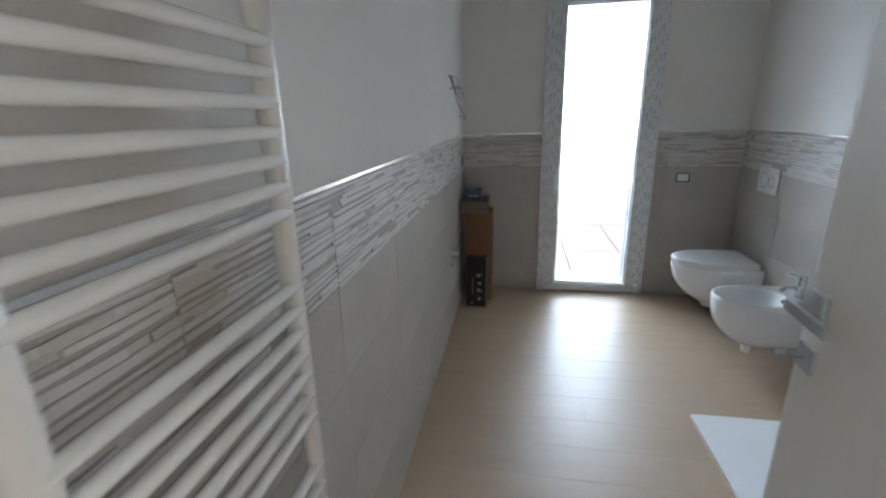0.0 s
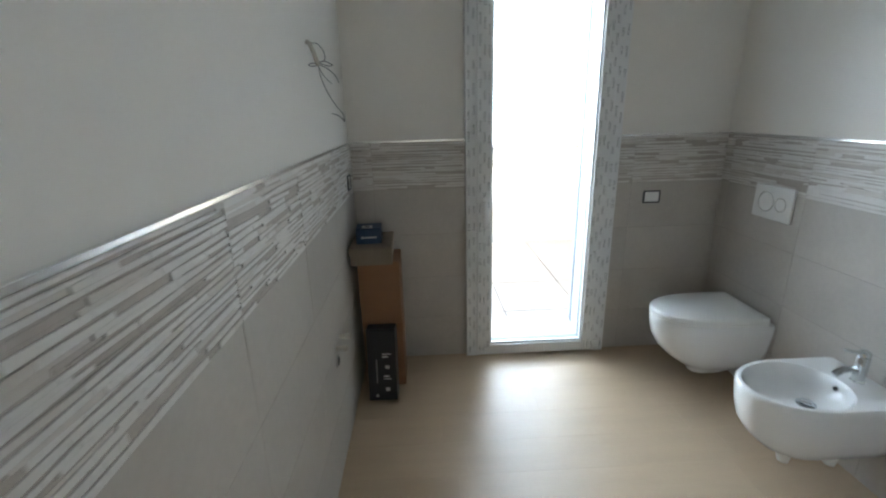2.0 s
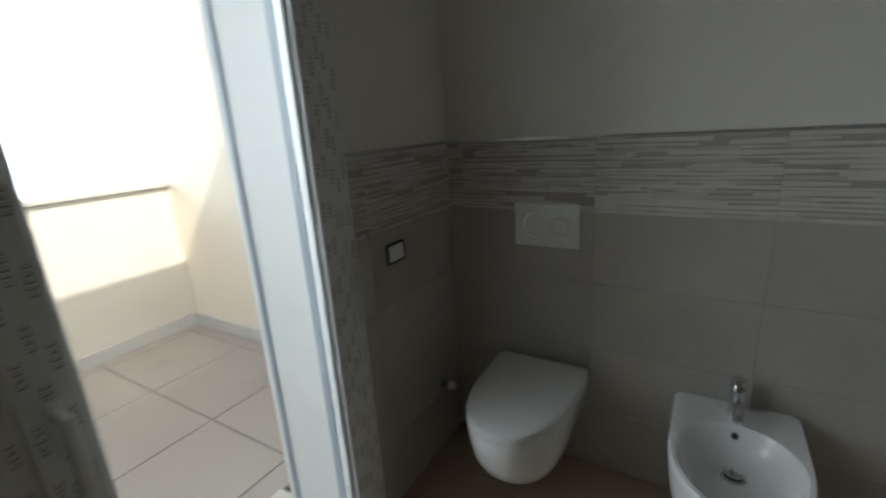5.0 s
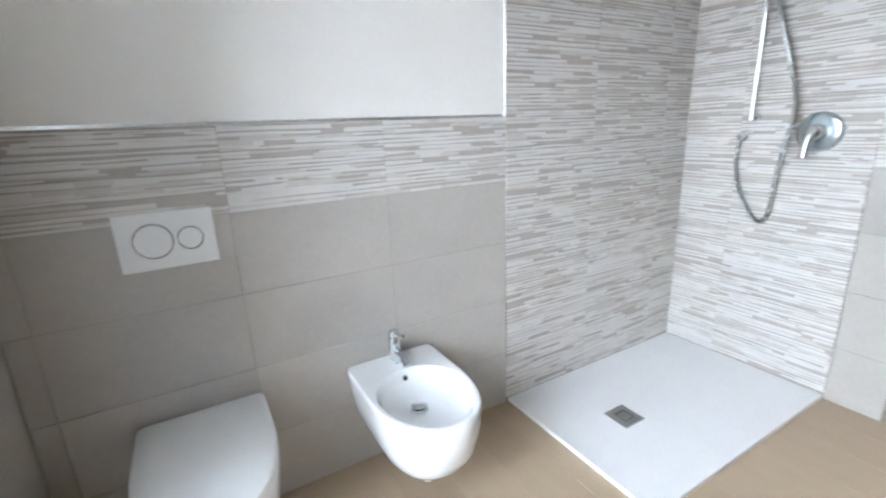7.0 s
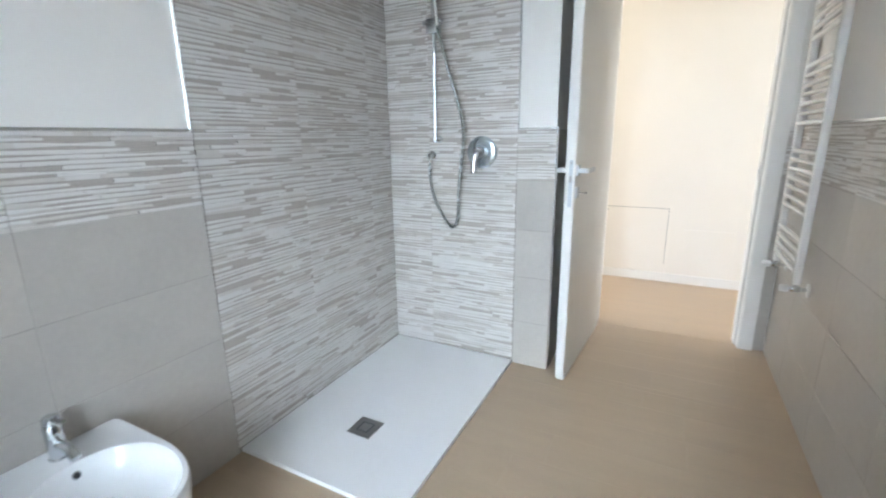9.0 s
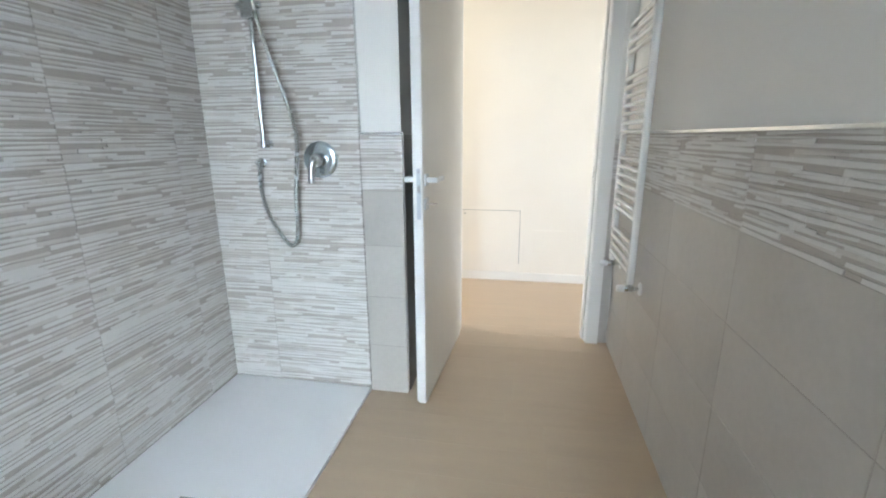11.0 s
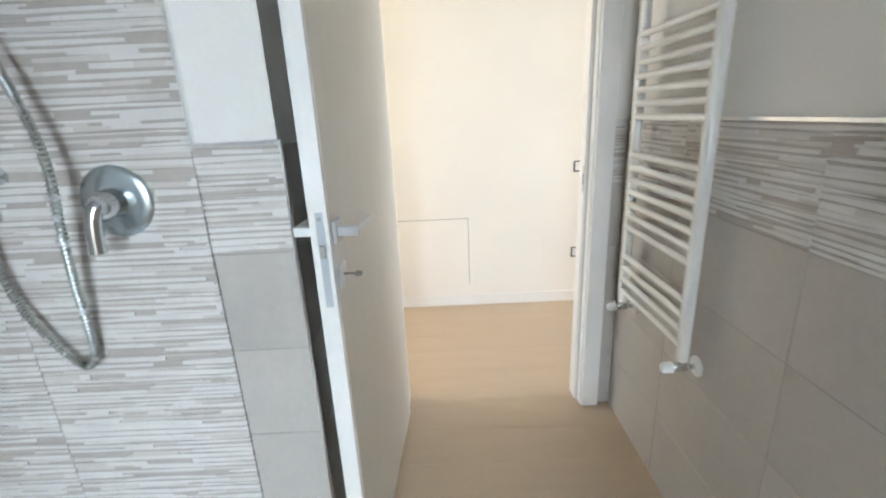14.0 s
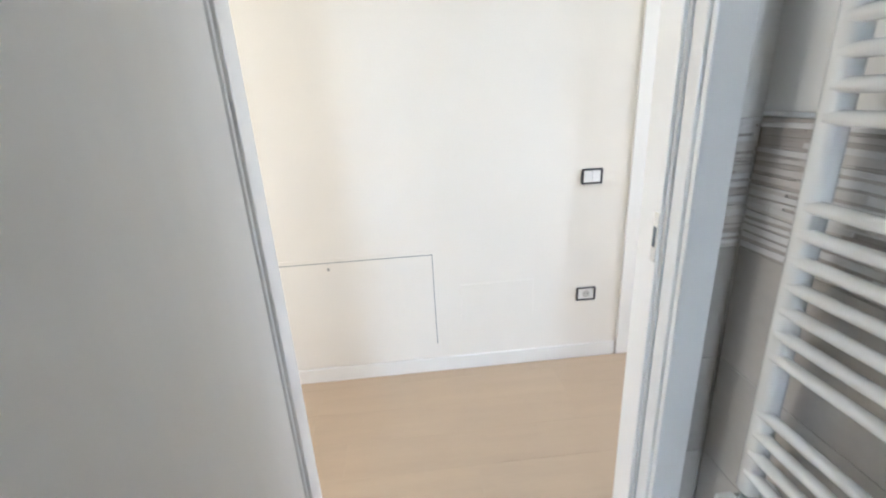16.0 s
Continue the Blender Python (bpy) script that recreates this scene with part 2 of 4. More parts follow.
bm = bmesh.new()
box(bm, -0.16, -TH, -0.142, YN + TH, -0.008, ZC)
wall_west = structure("wall_west", bm, M_PAINT, "cream painted wall above a greige tiled wainscot", "wall")
bm = bmesh.new()
box(bm, -0.16, 0.62, YN + TH, 4.0, -0.008, ZC)
box(bm, 1.48, 2.3, YN + TH, 4.0, -0.008, ZC)
box(bm, 0.62, 1.48, YN + TH, 4.0, 2.36, ZC)
wall_north = structure("wall_north", bm, M_PAINT, "cream painted wall with a tall glazed door opening", "wall")
wall_east = structure("wall_east", B(XE + TH, 2.3, 0.6, YN + TH, -0.008, ZC), M_PAINT, "cream painted wall above tiles, strip-tiled in the shower", "wall")
wall_shower = structure("wall_shower", B(XR + TH, XE + TH, -0.142, YS - TH, -0.008, ZC), M_PAINT, "strip-tiled shower end wall with a painted corner", "wall")
bm = bmesh.new()
box(bm, -0.16, 0.105, -0.142, YD - TH, -0.008, ZC)
box(bm, 1.005, XR + TH, -0.142, YD - TH, -0.008, ZC)
box(bm, 0.105, 1.005, -0.142, YD - TH, 2.14, ZC)
wall_south = structure("wall_south", bm, M_PAINT, "cream painted wall with the doorway to the corridor", "wall")
ceiling = structure("ceiling", B(-0.16, 2.3, -0.142, 4.0, ZC, ZC + 0.2), M_CEIL, "plain white painted ceiling", "ceiling")

# corridor
bm = bmesh.new()
box(bm, -2.4, -1.30, YH - 0.12, YH, -0.008, ZC)
box(bm, -0.46, 3.4, YH - 0.12, YH, -0.008, ZC)
box(bm, -1.30, -0.46, YH - 0.12, YH, 2.12, ZC)
wall_hall_south = structure("wall_hall_south", bm, M_HALL, "ivory painted corridor wall with a low white baseboard", "wall")
bm = bmesh.new()
box(bm, -2.4, -0.16, -0.142, -0.02, -0.008, ZC)
box(bm, XE + TH, 3.4, -0.142, -0.02, -0.008, ZC)
wall_hall_north = structure("wall_hall_north", bm, M_HALL, "ivory painted corridor wall", "wall")
# end walls out of view, their openings added where the fill lamps stand
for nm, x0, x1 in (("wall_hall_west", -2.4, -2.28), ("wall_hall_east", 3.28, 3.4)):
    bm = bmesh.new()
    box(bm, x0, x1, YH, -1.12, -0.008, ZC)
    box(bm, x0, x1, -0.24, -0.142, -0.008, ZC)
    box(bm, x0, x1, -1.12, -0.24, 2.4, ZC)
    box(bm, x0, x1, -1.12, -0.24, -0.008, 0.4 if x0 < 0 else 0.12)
    structure(nm, bm, M_HALL, "unseen ivory corridor end wall with an opening added for a lamp", "wall")
ceiling_hall = structure("ceiling_hall", B(-2.4, 3.4, YH - 0.12, -0.142, ZC, ZC + 0.2), M_CEIL, "plain white painted corridor ceiling", "ceiling")

# outside: balcony, parapet, side wall, ground
balcony_floor = structure("balcony_floor", B(-3.2, 2.45, 4.0, 6.35, -0.25, -0.014), M_DARKGAP, "pale square balcony tiles with dark joints", "balcony")
parapet = structure("parapet", B(-3.2, 2.25, 6.05, 6.25, -0.014, 1.07, 0.006), M_EXTW, "white rendered balcony parapet", "parapet")
structure("parapet_cap", B(-3.2, 2.25, 6.02, 6.28, 1.074, 1.104, 0.004), M_SKIRT, "grey stone parapet cap", "parapet")
# real side wall, but carried up and past the parapet to block sky
balcony_wall = structure("balcony_wall", B(2.25, 2.45, 4.0, 7.3, -6.4, 5.6), M_CREAMW, "balcony side wall, extended and cream to throw warm light inside", "wall")
bm = bmesh.new()
box(bm, -3.2, 2.25, 6.035, 6.05, -0.014, 0.085)
structure("balcony_skirting", bm, M_SKIRT, "grey stone skirting along the parapet", "skirting")
structure("balcony_side_skirting", B(2.235, 2.25, 4.0, 6.035, -0.014, 0.085), M_SKIRT, "grey stone skirting along the side wall", "skirting")
structure("facade", B(-3.2, -0.16, 3.7, 4.0, -0.25, 2.9), M_EXTW, "white rendered facade beside the room", "facade")
bm = bmesh.new()
bmesh.ops.create_grid(bm, x_segments=4, y_segments=4, size=900, matrix=Matrix.Translation((0, 0, -6.5)))
structure("ground", bm, M_GROUND, "dry open ground below the balcony", "ground")

pp = thing("parapet_post", (1.72, 6.15, 1.104), "slim grey metal post standing on the parapet", "post")
bm = bmesh.new()
rod(bm, (1.72, 6.15, 1.105), (1.72, 6.15, 2.75), 0.014)
lathe(bm, (1.72, 6.15, 1.1045), (0, 0, 1), [(0, 0.04), (0.006, 0.04), (0.010, 0.016)], 20)
part("post", bm, M_SKIRT, pp, smooth=True)

# glowing sheet in place of low hazy sky, added to light the room
M_SKY_GLOW = bpy.data.materials.new("sky_glow_sheet")
M_SKY_GLOW.use_nodes = True
_hn = M_SKY_GLOW.node_tree
_hn.nodes.remove(_hn.nodes["Principled BSDF"])
_he = _hn.nodes.new("ShaderNodeEmission")
_he.inputs["Color"].default_value = (0.76, 0.90, 1.0, 1)
_he.inputs["Strength"].default_value = SKY_GLOW
_hn.links.new(_he.outputs[0], _hn.nodes["Material Output"].inputs["Surface"])
bm = bmesh.new()
bm.faces.new([bm.verts.new(p) for p in ((-140, 90, -6.4), (140, 90, -6.4), (140, 90, 75), (-140, 90, 75))])
structure("backdrop", bm, M_SKY_GLOW, "glowing sheet in place of hazy sky, added to light the room", "backdrop")

# window reveal and threshold outside the glass
structure("window_reveal", B(1.40, 1.478, 3.72, 3.998, -0.008, 2.356), M_REVEAL, "white window reveal with a shutter track", "window reveal")
structure("window_reveal", B(0.622, 0.70, 3.72, 3.998, -0.008, 2.356), M_REVEAL, "white window reveal with a shutter track", "window reveal")
structure("window_threshold", B(0.70, 1.40, 3.70, 4.06, -0.012, 0.014, 0.003), M_EXTW, "pale stone threshold of the glazed door", "threshold")
for nm, x in (("shutter_track", 1.394), ("shutter_track", 0.700)):
    structure(nm, B(x, x + 0.006, 3.945, 3.965, 0.016, 2.356), M_BLUEGREY, "dark shutter guide in the window reveal", "shutter track")

# ---- glazed balcony door ----
win = thing("window_1", (1.05, 3.6, 0), "tall white glazed balcony door with printed protective film", "balcony door", kind="structure")
F0, F1 = 0.622, 1.478
part("window_frame", B(F0, F0 + 0.068, 3.570, 3.66, 0.0, 2.35, 0.003), M_PVC, win, "white frame covered in printed film")
part("window_frame", B(F1 - 0.068, F1, 3.570, 3.66, 0.0, 2.35, 0.003), M_PVC, win, "white frame covered in printed film")
part("window_frame", B(F0 + 0.068, F1 - 0.068, 3.572, 3.66, 2.285, 2.35, 0.003), M_PVC, win)
part("window_frame", B(F0 + 0.068, F1 - 0.068, 3.60, 3.69, 0.0, 0.022, 0.003), M_PVC, win)
S0, S1 = F0 + 0.060, F1 - 0.060
for x0, x1, z0, z1 in ((S0, S0 + 0.080, 0.012, 2.30), (S1 - 0.080, S1, 0.012, 2.30), (S0 + 0.080, S1 - 0.080, 0.012, 0.076), (S0 + 0.080, S1 - 0.080, 2.22, 2.30)):
    part("sash", B(x0, x1, 3.556, 3.63, z0, z1, 0.004), M_PVC, win)
for x0, x1, z0, z1 in ((S0 + 0.080, S0 + 0.092, 0.076, 2.22), (S1 - 0.092, S1 - 0.080, 0.076, 2.22), (S0 + 0.092, S1 - 0.092, 0.076, 0.088), (S0 + 0.092, S1 - 0.092, 2.208, 2.22)):
    part("glazing_bead", B(x0, x1, 3.572, 3.60, z0, z1, 0.003), M_PVCW, win, "clean white glazing bead")
    # blue-grey strip for the outer sash edge behind the glass
    part("gasket", B(x0 + 0.001, x1 - 0.001, 3.609, 3.634, z0 + 0.001, z1 - 0.001), M_BLUEGREY, win, "blue-grey outer sash edge")
pane = part("pane", B(S0 + 0.088, S1 - 0.088, 3.603, 3.607, 0.084, 2.212), M_GLASS, win, "clear glass pane")
pane.visible_shadow = False
bm = bmesh.new()
box(bm, 0.712, 0.738, 3.546, 3.556, 0.90, 1.0, 0.003)
rod(bm, (0.725, 3.550, 0.975), (0.725, 3.505, 0.975), 0.010)
box(bm, 0.713, 0.737, 3.497, 3.512, 0.845, 0.988, 0.006, 3)
part("handle", bm, M_PVCW, win, "white lever handle", smooth=True)
part("hinge", B(S1 - 0.012, S1 + 0.020, 3.546, 3.570, 0.03, 0.085, 0.004), M_PVCW, win)


def film_print(x0, x1, y, z0, z1, rows, seed):
    """Faint rows of small printed marks on the protective film."""
    rnd = random.Random(seed)
    bm = bmesh.new()
    for k in range(rows):
        x = x0 + (x1 - x0) * (k + 0.5) / rows
        z = z0 + rnd.uniform(0, 0.06)
        while z < z1 - 0.08:
            for _ in range(rnd.randint(4, 5)):
                h = rnd.uniform(0.006, 0.010)
                w = rnd.uniform(0.006, 0.010)
                for a, b, c, d in ((-w, -w + 0.0022, 0, h), (w - 0.0022, w, 0, h), (-w, w, 0, 0.0020)):
                    bm.faces.new([bm.verts.new(p) for p in ((x + a / 1.6, y, z + c), (x + b / 1.6, y, z + c), (x + b / 1.6, y, z + d), (x + a / 1.6, y, z + d))])
                z += h + 0.0035
            z += rnd.uniform(0.04, 0.075)
    ob = part("film_print", bm, M_PRINT, win, "grey print on protective film")
    return tagged(ob, kind="stuff")


film_print(F0 + 0.004, S0 - 0.002, 3.5685, 0.02, 2.31, 2, 1)
film_print(S1 + 0.002, F1 - 0.004, 3.5685, 0.02, 2.31, 2, 2)
film_print(S0 + 0.006, S0 + 0.078, 3.5545, 0.03, 2.28, 3, 3)
film_print(S1 - 0.078, S1 - 0.006, 3.5545, 0.03, 2.28, 3, 4)

# ---- doorway: lining, casing and open door ----
door_frame = thing("door_frame", (0.55, -0.06, 0), "white lacquered door lining and flat casing", "door frame", kind="structure")
for sx, xin in ((1, 0.153), (-1, 0.957)):
    def bx(a, b, y0, y1, z0=0.0, z1=2.14, bev=0.003):
        x0, x1 = sorted((xin - sx * a, xin - sx * b))
        return B(x0, x1, y0, y1, z0, z1, bev)
    part("lining", bx(0.0, 0.050, -0.144, -0.074, 0, 2.10), M_LACQ, door_frame)
    part("lining", bx(0.014, 0.050, -0.072, -0.026, 0, 2.11), M_LACQ, door_frame)
    part("gasket", bx(0.008, 0.014, -0.073, -0.063, 0, 2.10, 0.0), M_SKIRT if sx > 0 else M_LACQ, door_frame)
    part("casing", bx(0.020, 0.094, -0.024, -0.010, 0, 2.19), M_LACQ, door_frame)
    part("casing", bx(0.004, 0.090, -0.160, -0.146, 0, 2.19), M_LACQ, door_frame)
part("lining", B(0.139, 0.971, -0.144, -0.026, 2.112, 2.138, 0.003), M_LACQ, door_frame)
part("casing", B(0.135, 0.975, -0.024, -0.010, 2.112, 2.19, 0.003), M_LACQ, door_frame)
part("casing", B(0.151, 0.959, -0.160, -0.146, 2.102, 2.19, 0.003), M_LACQ, door_frame)
bm = B(0.1525, 0.1545, -0.094, -0.075, 1.015, 1.125, 0.0005)
part("strike_plate", bm, M_TRIM, door_frame, "bright metal strike plate")
# solid dark strip drawn as the shade inside the slot
part("strike_slot_shade", B(0.1540, 0.1552, -0.090, -0.080, 1.048, 1.092), M_DARKGAP, door_frame)

door = new("door_1")
door.matrix_basis = Matrix.Translation((0.949, -0.006, 0)) @ Matrix.Rotation(radians(-3.7), 4, "Z")
tagged(door, "warm white flush interior door standing open", "door", kind="structure")
LW, LT = 0.832, 0.040


def on_door(name, bm, mat, parent=door, label="", smooth=False):
    """A part given in the door's own axes: y along the leaf from the hinge, x through it."""
    ob = new(name, mesh_of(name, bm, mat, smooth=smooth))
    ob.parent = parent
    if label:
        tagged(ob, label)
    return ob


on_door("leaf", B(0, LT, 0.0, LW - 0.012, 0.008, 2.095, 0.002), M_DOOR)
bm = bmesh.new()
box(bm, 0.001, LT - 0.001, LW - 0.0115, LW, 0.008, 2.095, 0.002)
box(bm, LT - 0.012, LT + 0.010, LW - 0.030, LW - 0.012, 0.008, 2.095, 0.002)
on_door("leaf_edge", bm, M_LACQ, label="white rebated edge band")
lock = on_door("lock_plate", B(0.011, 0.029, LW, LW + 0.0015, 0.940, 1.165, 0.0006), M_SATIN, label="satin metal lock face plate")
bm = bmesh.new()
box(bm, 0.014, 0.026, LW + 0.001, LW + 0.007, 1.060, 1.090, 0.002)
on_door("latch", bm, M_STEEL, lock)
bm = bmesh.new()
rod(bm, (0.020, LW + 0.0012, 1.150), (0.020, LW + 0.0026, 1.150), 0.005)
on_door("screw", bm, M_STEEL, lock)
for side in (-1, 1):
    x0 = 0.0 if side < 0 else LT
    bm = bmesh.new()
    box(bm, min(x0, x0 + side * 0.009), max(x0, x0 + side * 0.009), LW - 0.068, LW - 0.016, 1.087, 1.139, 0.002)
    hm = M_SATIN if side < 0 else M_PLASTIC
    handle = on_door("handle", bm, hm, label="square satin-chrome lever handle" if side < 0 else "lever handle still wrapped in pale film")
    bm = bmesh.new()
    a, b = sorted((x0 + side * 0.008, x0 + side * 0.0465))
    box(bm, a, b, LW - 0.053, LW - 0.031, 1.1020, 1.1240, 0.002)
    a, b = sorted((x0 + side * 0.046, x0 + side * 0.056))
    box(bm, a, b, LW - 0.165, LW - 0.031, 1.1018, 1.1242, 0.002)
    on_door("lever", bm, hm, handle)
    bm = bmesh.new()
    box(bm, min(x0, x0 + side * 0.008), max(x0, x0 + side * 0.008), LW - 0.068, LW - 0.016, 0.981, 1.033, 0.002)
    esc = on_door("escutcheon", bm, M_SATIN, label="square satin-chrome key plate")
    if side < 0:
        bm = bmesh.new()
        rod(bm, (-0.006, LW - 0.042, 1.007), (-0.034, LW - 0.042, 1.007), 0.0032, n=12)
        lathe(bm, (-0.043, LW - 0.0425, 1.0055), (0, 0.3, 1), [(0, 0.010), (0.003, 0.010)], 18)
        on_door("key", bm, M_STEEL, esc, "small steel key", True)

# ---- bathroom fittings ----
def metal_trim(name, x0, x1, y0, y1, z0, z1, parent):
    return part(name, B(x0, x1, y0, y1, z0, z1, 0.001, 1), M_TRIM, parent, "bright metal edge trim")


TZ = TOP + 0.001
metal_trim("edge_trim", -TH, 0.0015, YD, YN, TZ, TZ + 0.010, wall_west)
metal_trim("edge_trim", 0.002, 0.622, YN - 0.0015, YN + TH, TZ, TZ + 0.010, wall_north)
metal_trim("edge_trim", 1.478, XE - 0.002, YN - 0.0015, YN + TH, TZ, TZ + 0.010, wall_north)
metal_trim("edge_trim", XE - 0.0015, XE + TH, 1.980, YN - 0.002, TZ, TZ + 0.010, wall_east)
metal_trim("edge_trim", XE - 0.0015, XE + TH, 1.969, 1.978, TZ, ZC, wall_east)
metal_trim("edge_trim", XR + 0.004, 1.308, YS - TH, YS + 0.0015, TZ, TZ + 0.010, wall_shower)
metal_trim("edge_trim", 1.308, 1.317, YS - TH, YS + 0.0015, TZ, ZC, wall_shower)
metal_trim("edge_trim", XR - 0.0015, XR + 0.006, YS - TH, YS + 0.002, 0.0, TZ + 0.010, wall_shower)


def towel_radiator():
    t = thing("towel_radiator", (0.07, 0.41, 0.60), "white enamelled ladder towel radiator hung beside the doorway", "radiator")
    ya, yb, xc = 0.160, 0.602, 0.052
    z0, z1 = 0.615, 1.870
    for y in (ya, yb):
        bm = bmesh.new()
        sec = []
        for i in range(20):
            a = 2 * math.pi * i / 20
            c, s = math.cos(a), math.sin(a)
            r = 1 / ((abs(c) / 0.017) ** 3 + (abs(s) / 0.020) ** 3) ** (1 / 3)
            sec.append((c * r, s * r))
        loft(bm, [[(xc + u * k, y + v * k, z) for u, v in sec] for z, k in ((z0, 0.8), (z0 + 0.006, 1), (z1 - 0.006, 1), (z1, 0.8))])
        part("upright", bm, M_ENAMEL, t, smooth=True)
    zs = [0.667 + 0.0465 * i for i in range(4)] + [0.923 + 0.0443 * i for i in range(7)] + [1.319 + 0.0437 * i for i in range(7)] + [1.705 + 0.0445 * i for i in range(4)]
    for z in zs:
        bm = bmesh.new()
        rod(bm, (xc + 0.008, ya, z), (xc + 0.008, yb, z), 0.0112, n=18)
        part("rung", bm, M_ENAMEL, t, smooth=True)
    for y in (ya, yb):
        bm = bmesh.new()
        rod(bm, (xc, y, z0 + 0.002), (xc, y, 0.602), 0.008)
        lathe(bm, (xc - 0.022, y, 0.592), (1, 0, 0), [(0, 0.010), (0.008, 0.014), (0.036, 0.014), (0.044, 0.010)], 20)
        rod(bm, (xc - 0.020, y, 0.592), (0.004, y, 0.592), 0.008)
        v = part("valve", bm, M_CHROME, t, "chrome angle valve", True)
        bm = bmesh.new()
        lathe(bm, (xc + 0.022, y, 0.592), (1, 0, 0), [(0, 0.012), (0.004, 0.017), (0.030, 0.016), (0.036, 0.012)], 22)
        part("knob", bm, M_PLASTIC, v, "white plastic knob", True)
        bm = bmesh.new()
        lathe(bm, (0.001, y, 0.592), (1, 0, 0), [(0, 0.032), (0.005, 0.031), (0.009, 0.016)], 26)
        part("wall_rosette", bm, M_PLASTIC, v, "white wall rosette", True)
    return t


towel_radiator()


def wall_plate(name, origin, normal, label, category, inside, w=0.100, h=0.074, frame_mat=None):
    """A cover plate with a raised frame; origin: its middle on the wall; normal: 'x', '-x', 'y' or '-y'."""
    rot = {"y": 180, "-y": 0, "x": 90, "-x": -90}[normal]
    t = new(name)
    t.matrix_basis = Matrix.Translation(origin) @ Matrix.Rotation(radians(rot), 4, "Z")
    tagged(t, label, category)

    def sub(nm, bm, mat, lab=""):
        ob = new(nm, mesh_of(nm, bm, mat))
        ob.parent = t
        return tagged(ob, lab)

    b = 0.0085
    bm = bmesh.new()
    box(bm, -w / 2, w / 2, -0.009, -0.0005, h / 2 - b, h / 2, 0.0038, 3)
    box(bm, -w / 2, w / 2, -0.009, -0.0005, -h / 2, -h / 2 + b, 0.0038, 3)
    box(bm, -w / 2, -w / 2 + b, -0.0088, -0.0005, -h / 2 + b, h / 2 - b)
    box(bm, w / 2 - b, w / 2, -0.0088, -0.0005, -h / 2 + b, h / 2 - b)
    sub("cover_frame", bm, frame_mat or M_DARKF, "dark anthracite cover frame")
    iw, ih = w / 2 - b, h / 2 - b
    if inside == "switch":
        n = 2
        for k in range(n):
            x0 = -iw + 2 * iw * k / n
            sub("rocker", B(x0 + 0.0008, x0 + 2 * iw / n - 0.0008, -0.0085, -0.001, -ih + 0.001, ih - 0.001, 0.0015), M_PLASTIC, "white rocker switch")
    else:
        sub("insert", B(-iw + 0.001, iw - 0.001, -0.006, -0.001, -ih + 0.001, ih - 0.001, 0.001), M_PLASTIC, "white socket insert")
        bm = bmesh.new()
        lathe(bm, (0, -0.0055, 0), (0, -1, 0), [(0, 0.019), (0.0012, 0.019), (0.0014, 0.0165)], 26)
        sub("socket_ring", bm, M_SKIRT)
        # pin holes are black studs, their inner shade put into the colour
        for dx in (-0.0095, 0.0095):
            bm = bmesh.new()
            rod(bm, (dx, -0.0065, 0), (dx, -0.0074, 0), 0.0025, n=10)
            sub("pin_hole_shade", bm, M_HOLE)
    return t


wall_plate("light_switch", (1.697, YN, 0.968), "-y", "white two-way switch in a dark frame beside the balcony door", "switch", "switch")
wall_plate("power_socket", (0.0, 3.44, 1.125), "x", "white power socket in a dark frame on the tiled band", "socket", "socket", 0.08, 0.08)
wall_plate("light_switch", (-0.198, YH, 0.982), "y", "white switch in a dark frame on the corridor wall", "switch", "switch")
wall_plate("power_socket", (-0.202, YH, 0.374), "y", "white power socket in a dark frame low on the corridor wall", "socket", "socket")


def toilet():
    yc = 3.190
    t = thing("toilet", (XE, yc, 0.1), "white ceramic wall-hung toilet with the lid closed", "toilet")
    bm = bmesh.new()
    R = lambda z, uc, a, f, b: bowl_ring(z, XE - 0.001, yc, uc, a, f, b)
    loft(bm, [R(0.085, 0.235, 0.030, 0.04, 0.045), R(0.090, 0.235, 0.055, 0.07, 0.075), R(0.112, 0.225, 0.070, 0.090, 0.10), R(0.135, 0.215, 0.092, 0.13, 0.16),
              R(0.165, 0.22, 0.118, 0.175, 0.219), R(0.205, 0.22, 0.140, 0.225, 0.22), R(0.255, 0.22, 0.157, 0.270, 0.22), R(0.31, 0.22, 0.168, 0.298, 0.22),
              R(0.37, 0.22, 0.174, 0.312, 0.22), R(0.412, 0.22, 0.176, 0.316, 0.22), R(0.418, 0.22, 0.173, 0.312, 0.218)])
    part("bowl", bm, M_CERAMIC, t, smooth=True)
    L = lambda z, k: bowl_ring(z, XE, yc, 0.22, 0.178 * k, 0.320 * k, 0.185 * k)
    bm = bmesh.new()
    loft(bm, [L(0.420, 0.985), L(0.422, 0.995), L(0.432, 0.995), L(0.434, 0.985)])
    part("seat", bm, M_PLASTIC, t, "thin white toilet seat", True)
    bm = bmesh.new()
    loft(bm, [L(0.436, 0.990), L(0.438, 1.0), L(0.450, 1.0), L(0.458, 0.985), L(0.462, 0.95), L(0.464, 0.7), L(0.465, 0.3)])
    part("lid", bm, M_PLASTIC, t, "white lid with soft edges", True)
    for dy in (-0.075, 0.075):
        bm = bmesh.new()
        rod(bm, (XE - 0.055, yc + dy - 0.015, 0.432), (XE - 0.055, yc + dy + 0.015, 0.432), 0.011)
        part("hinge", bm, M_PLASTIC, t, smooth=True)
    return t


toilet()


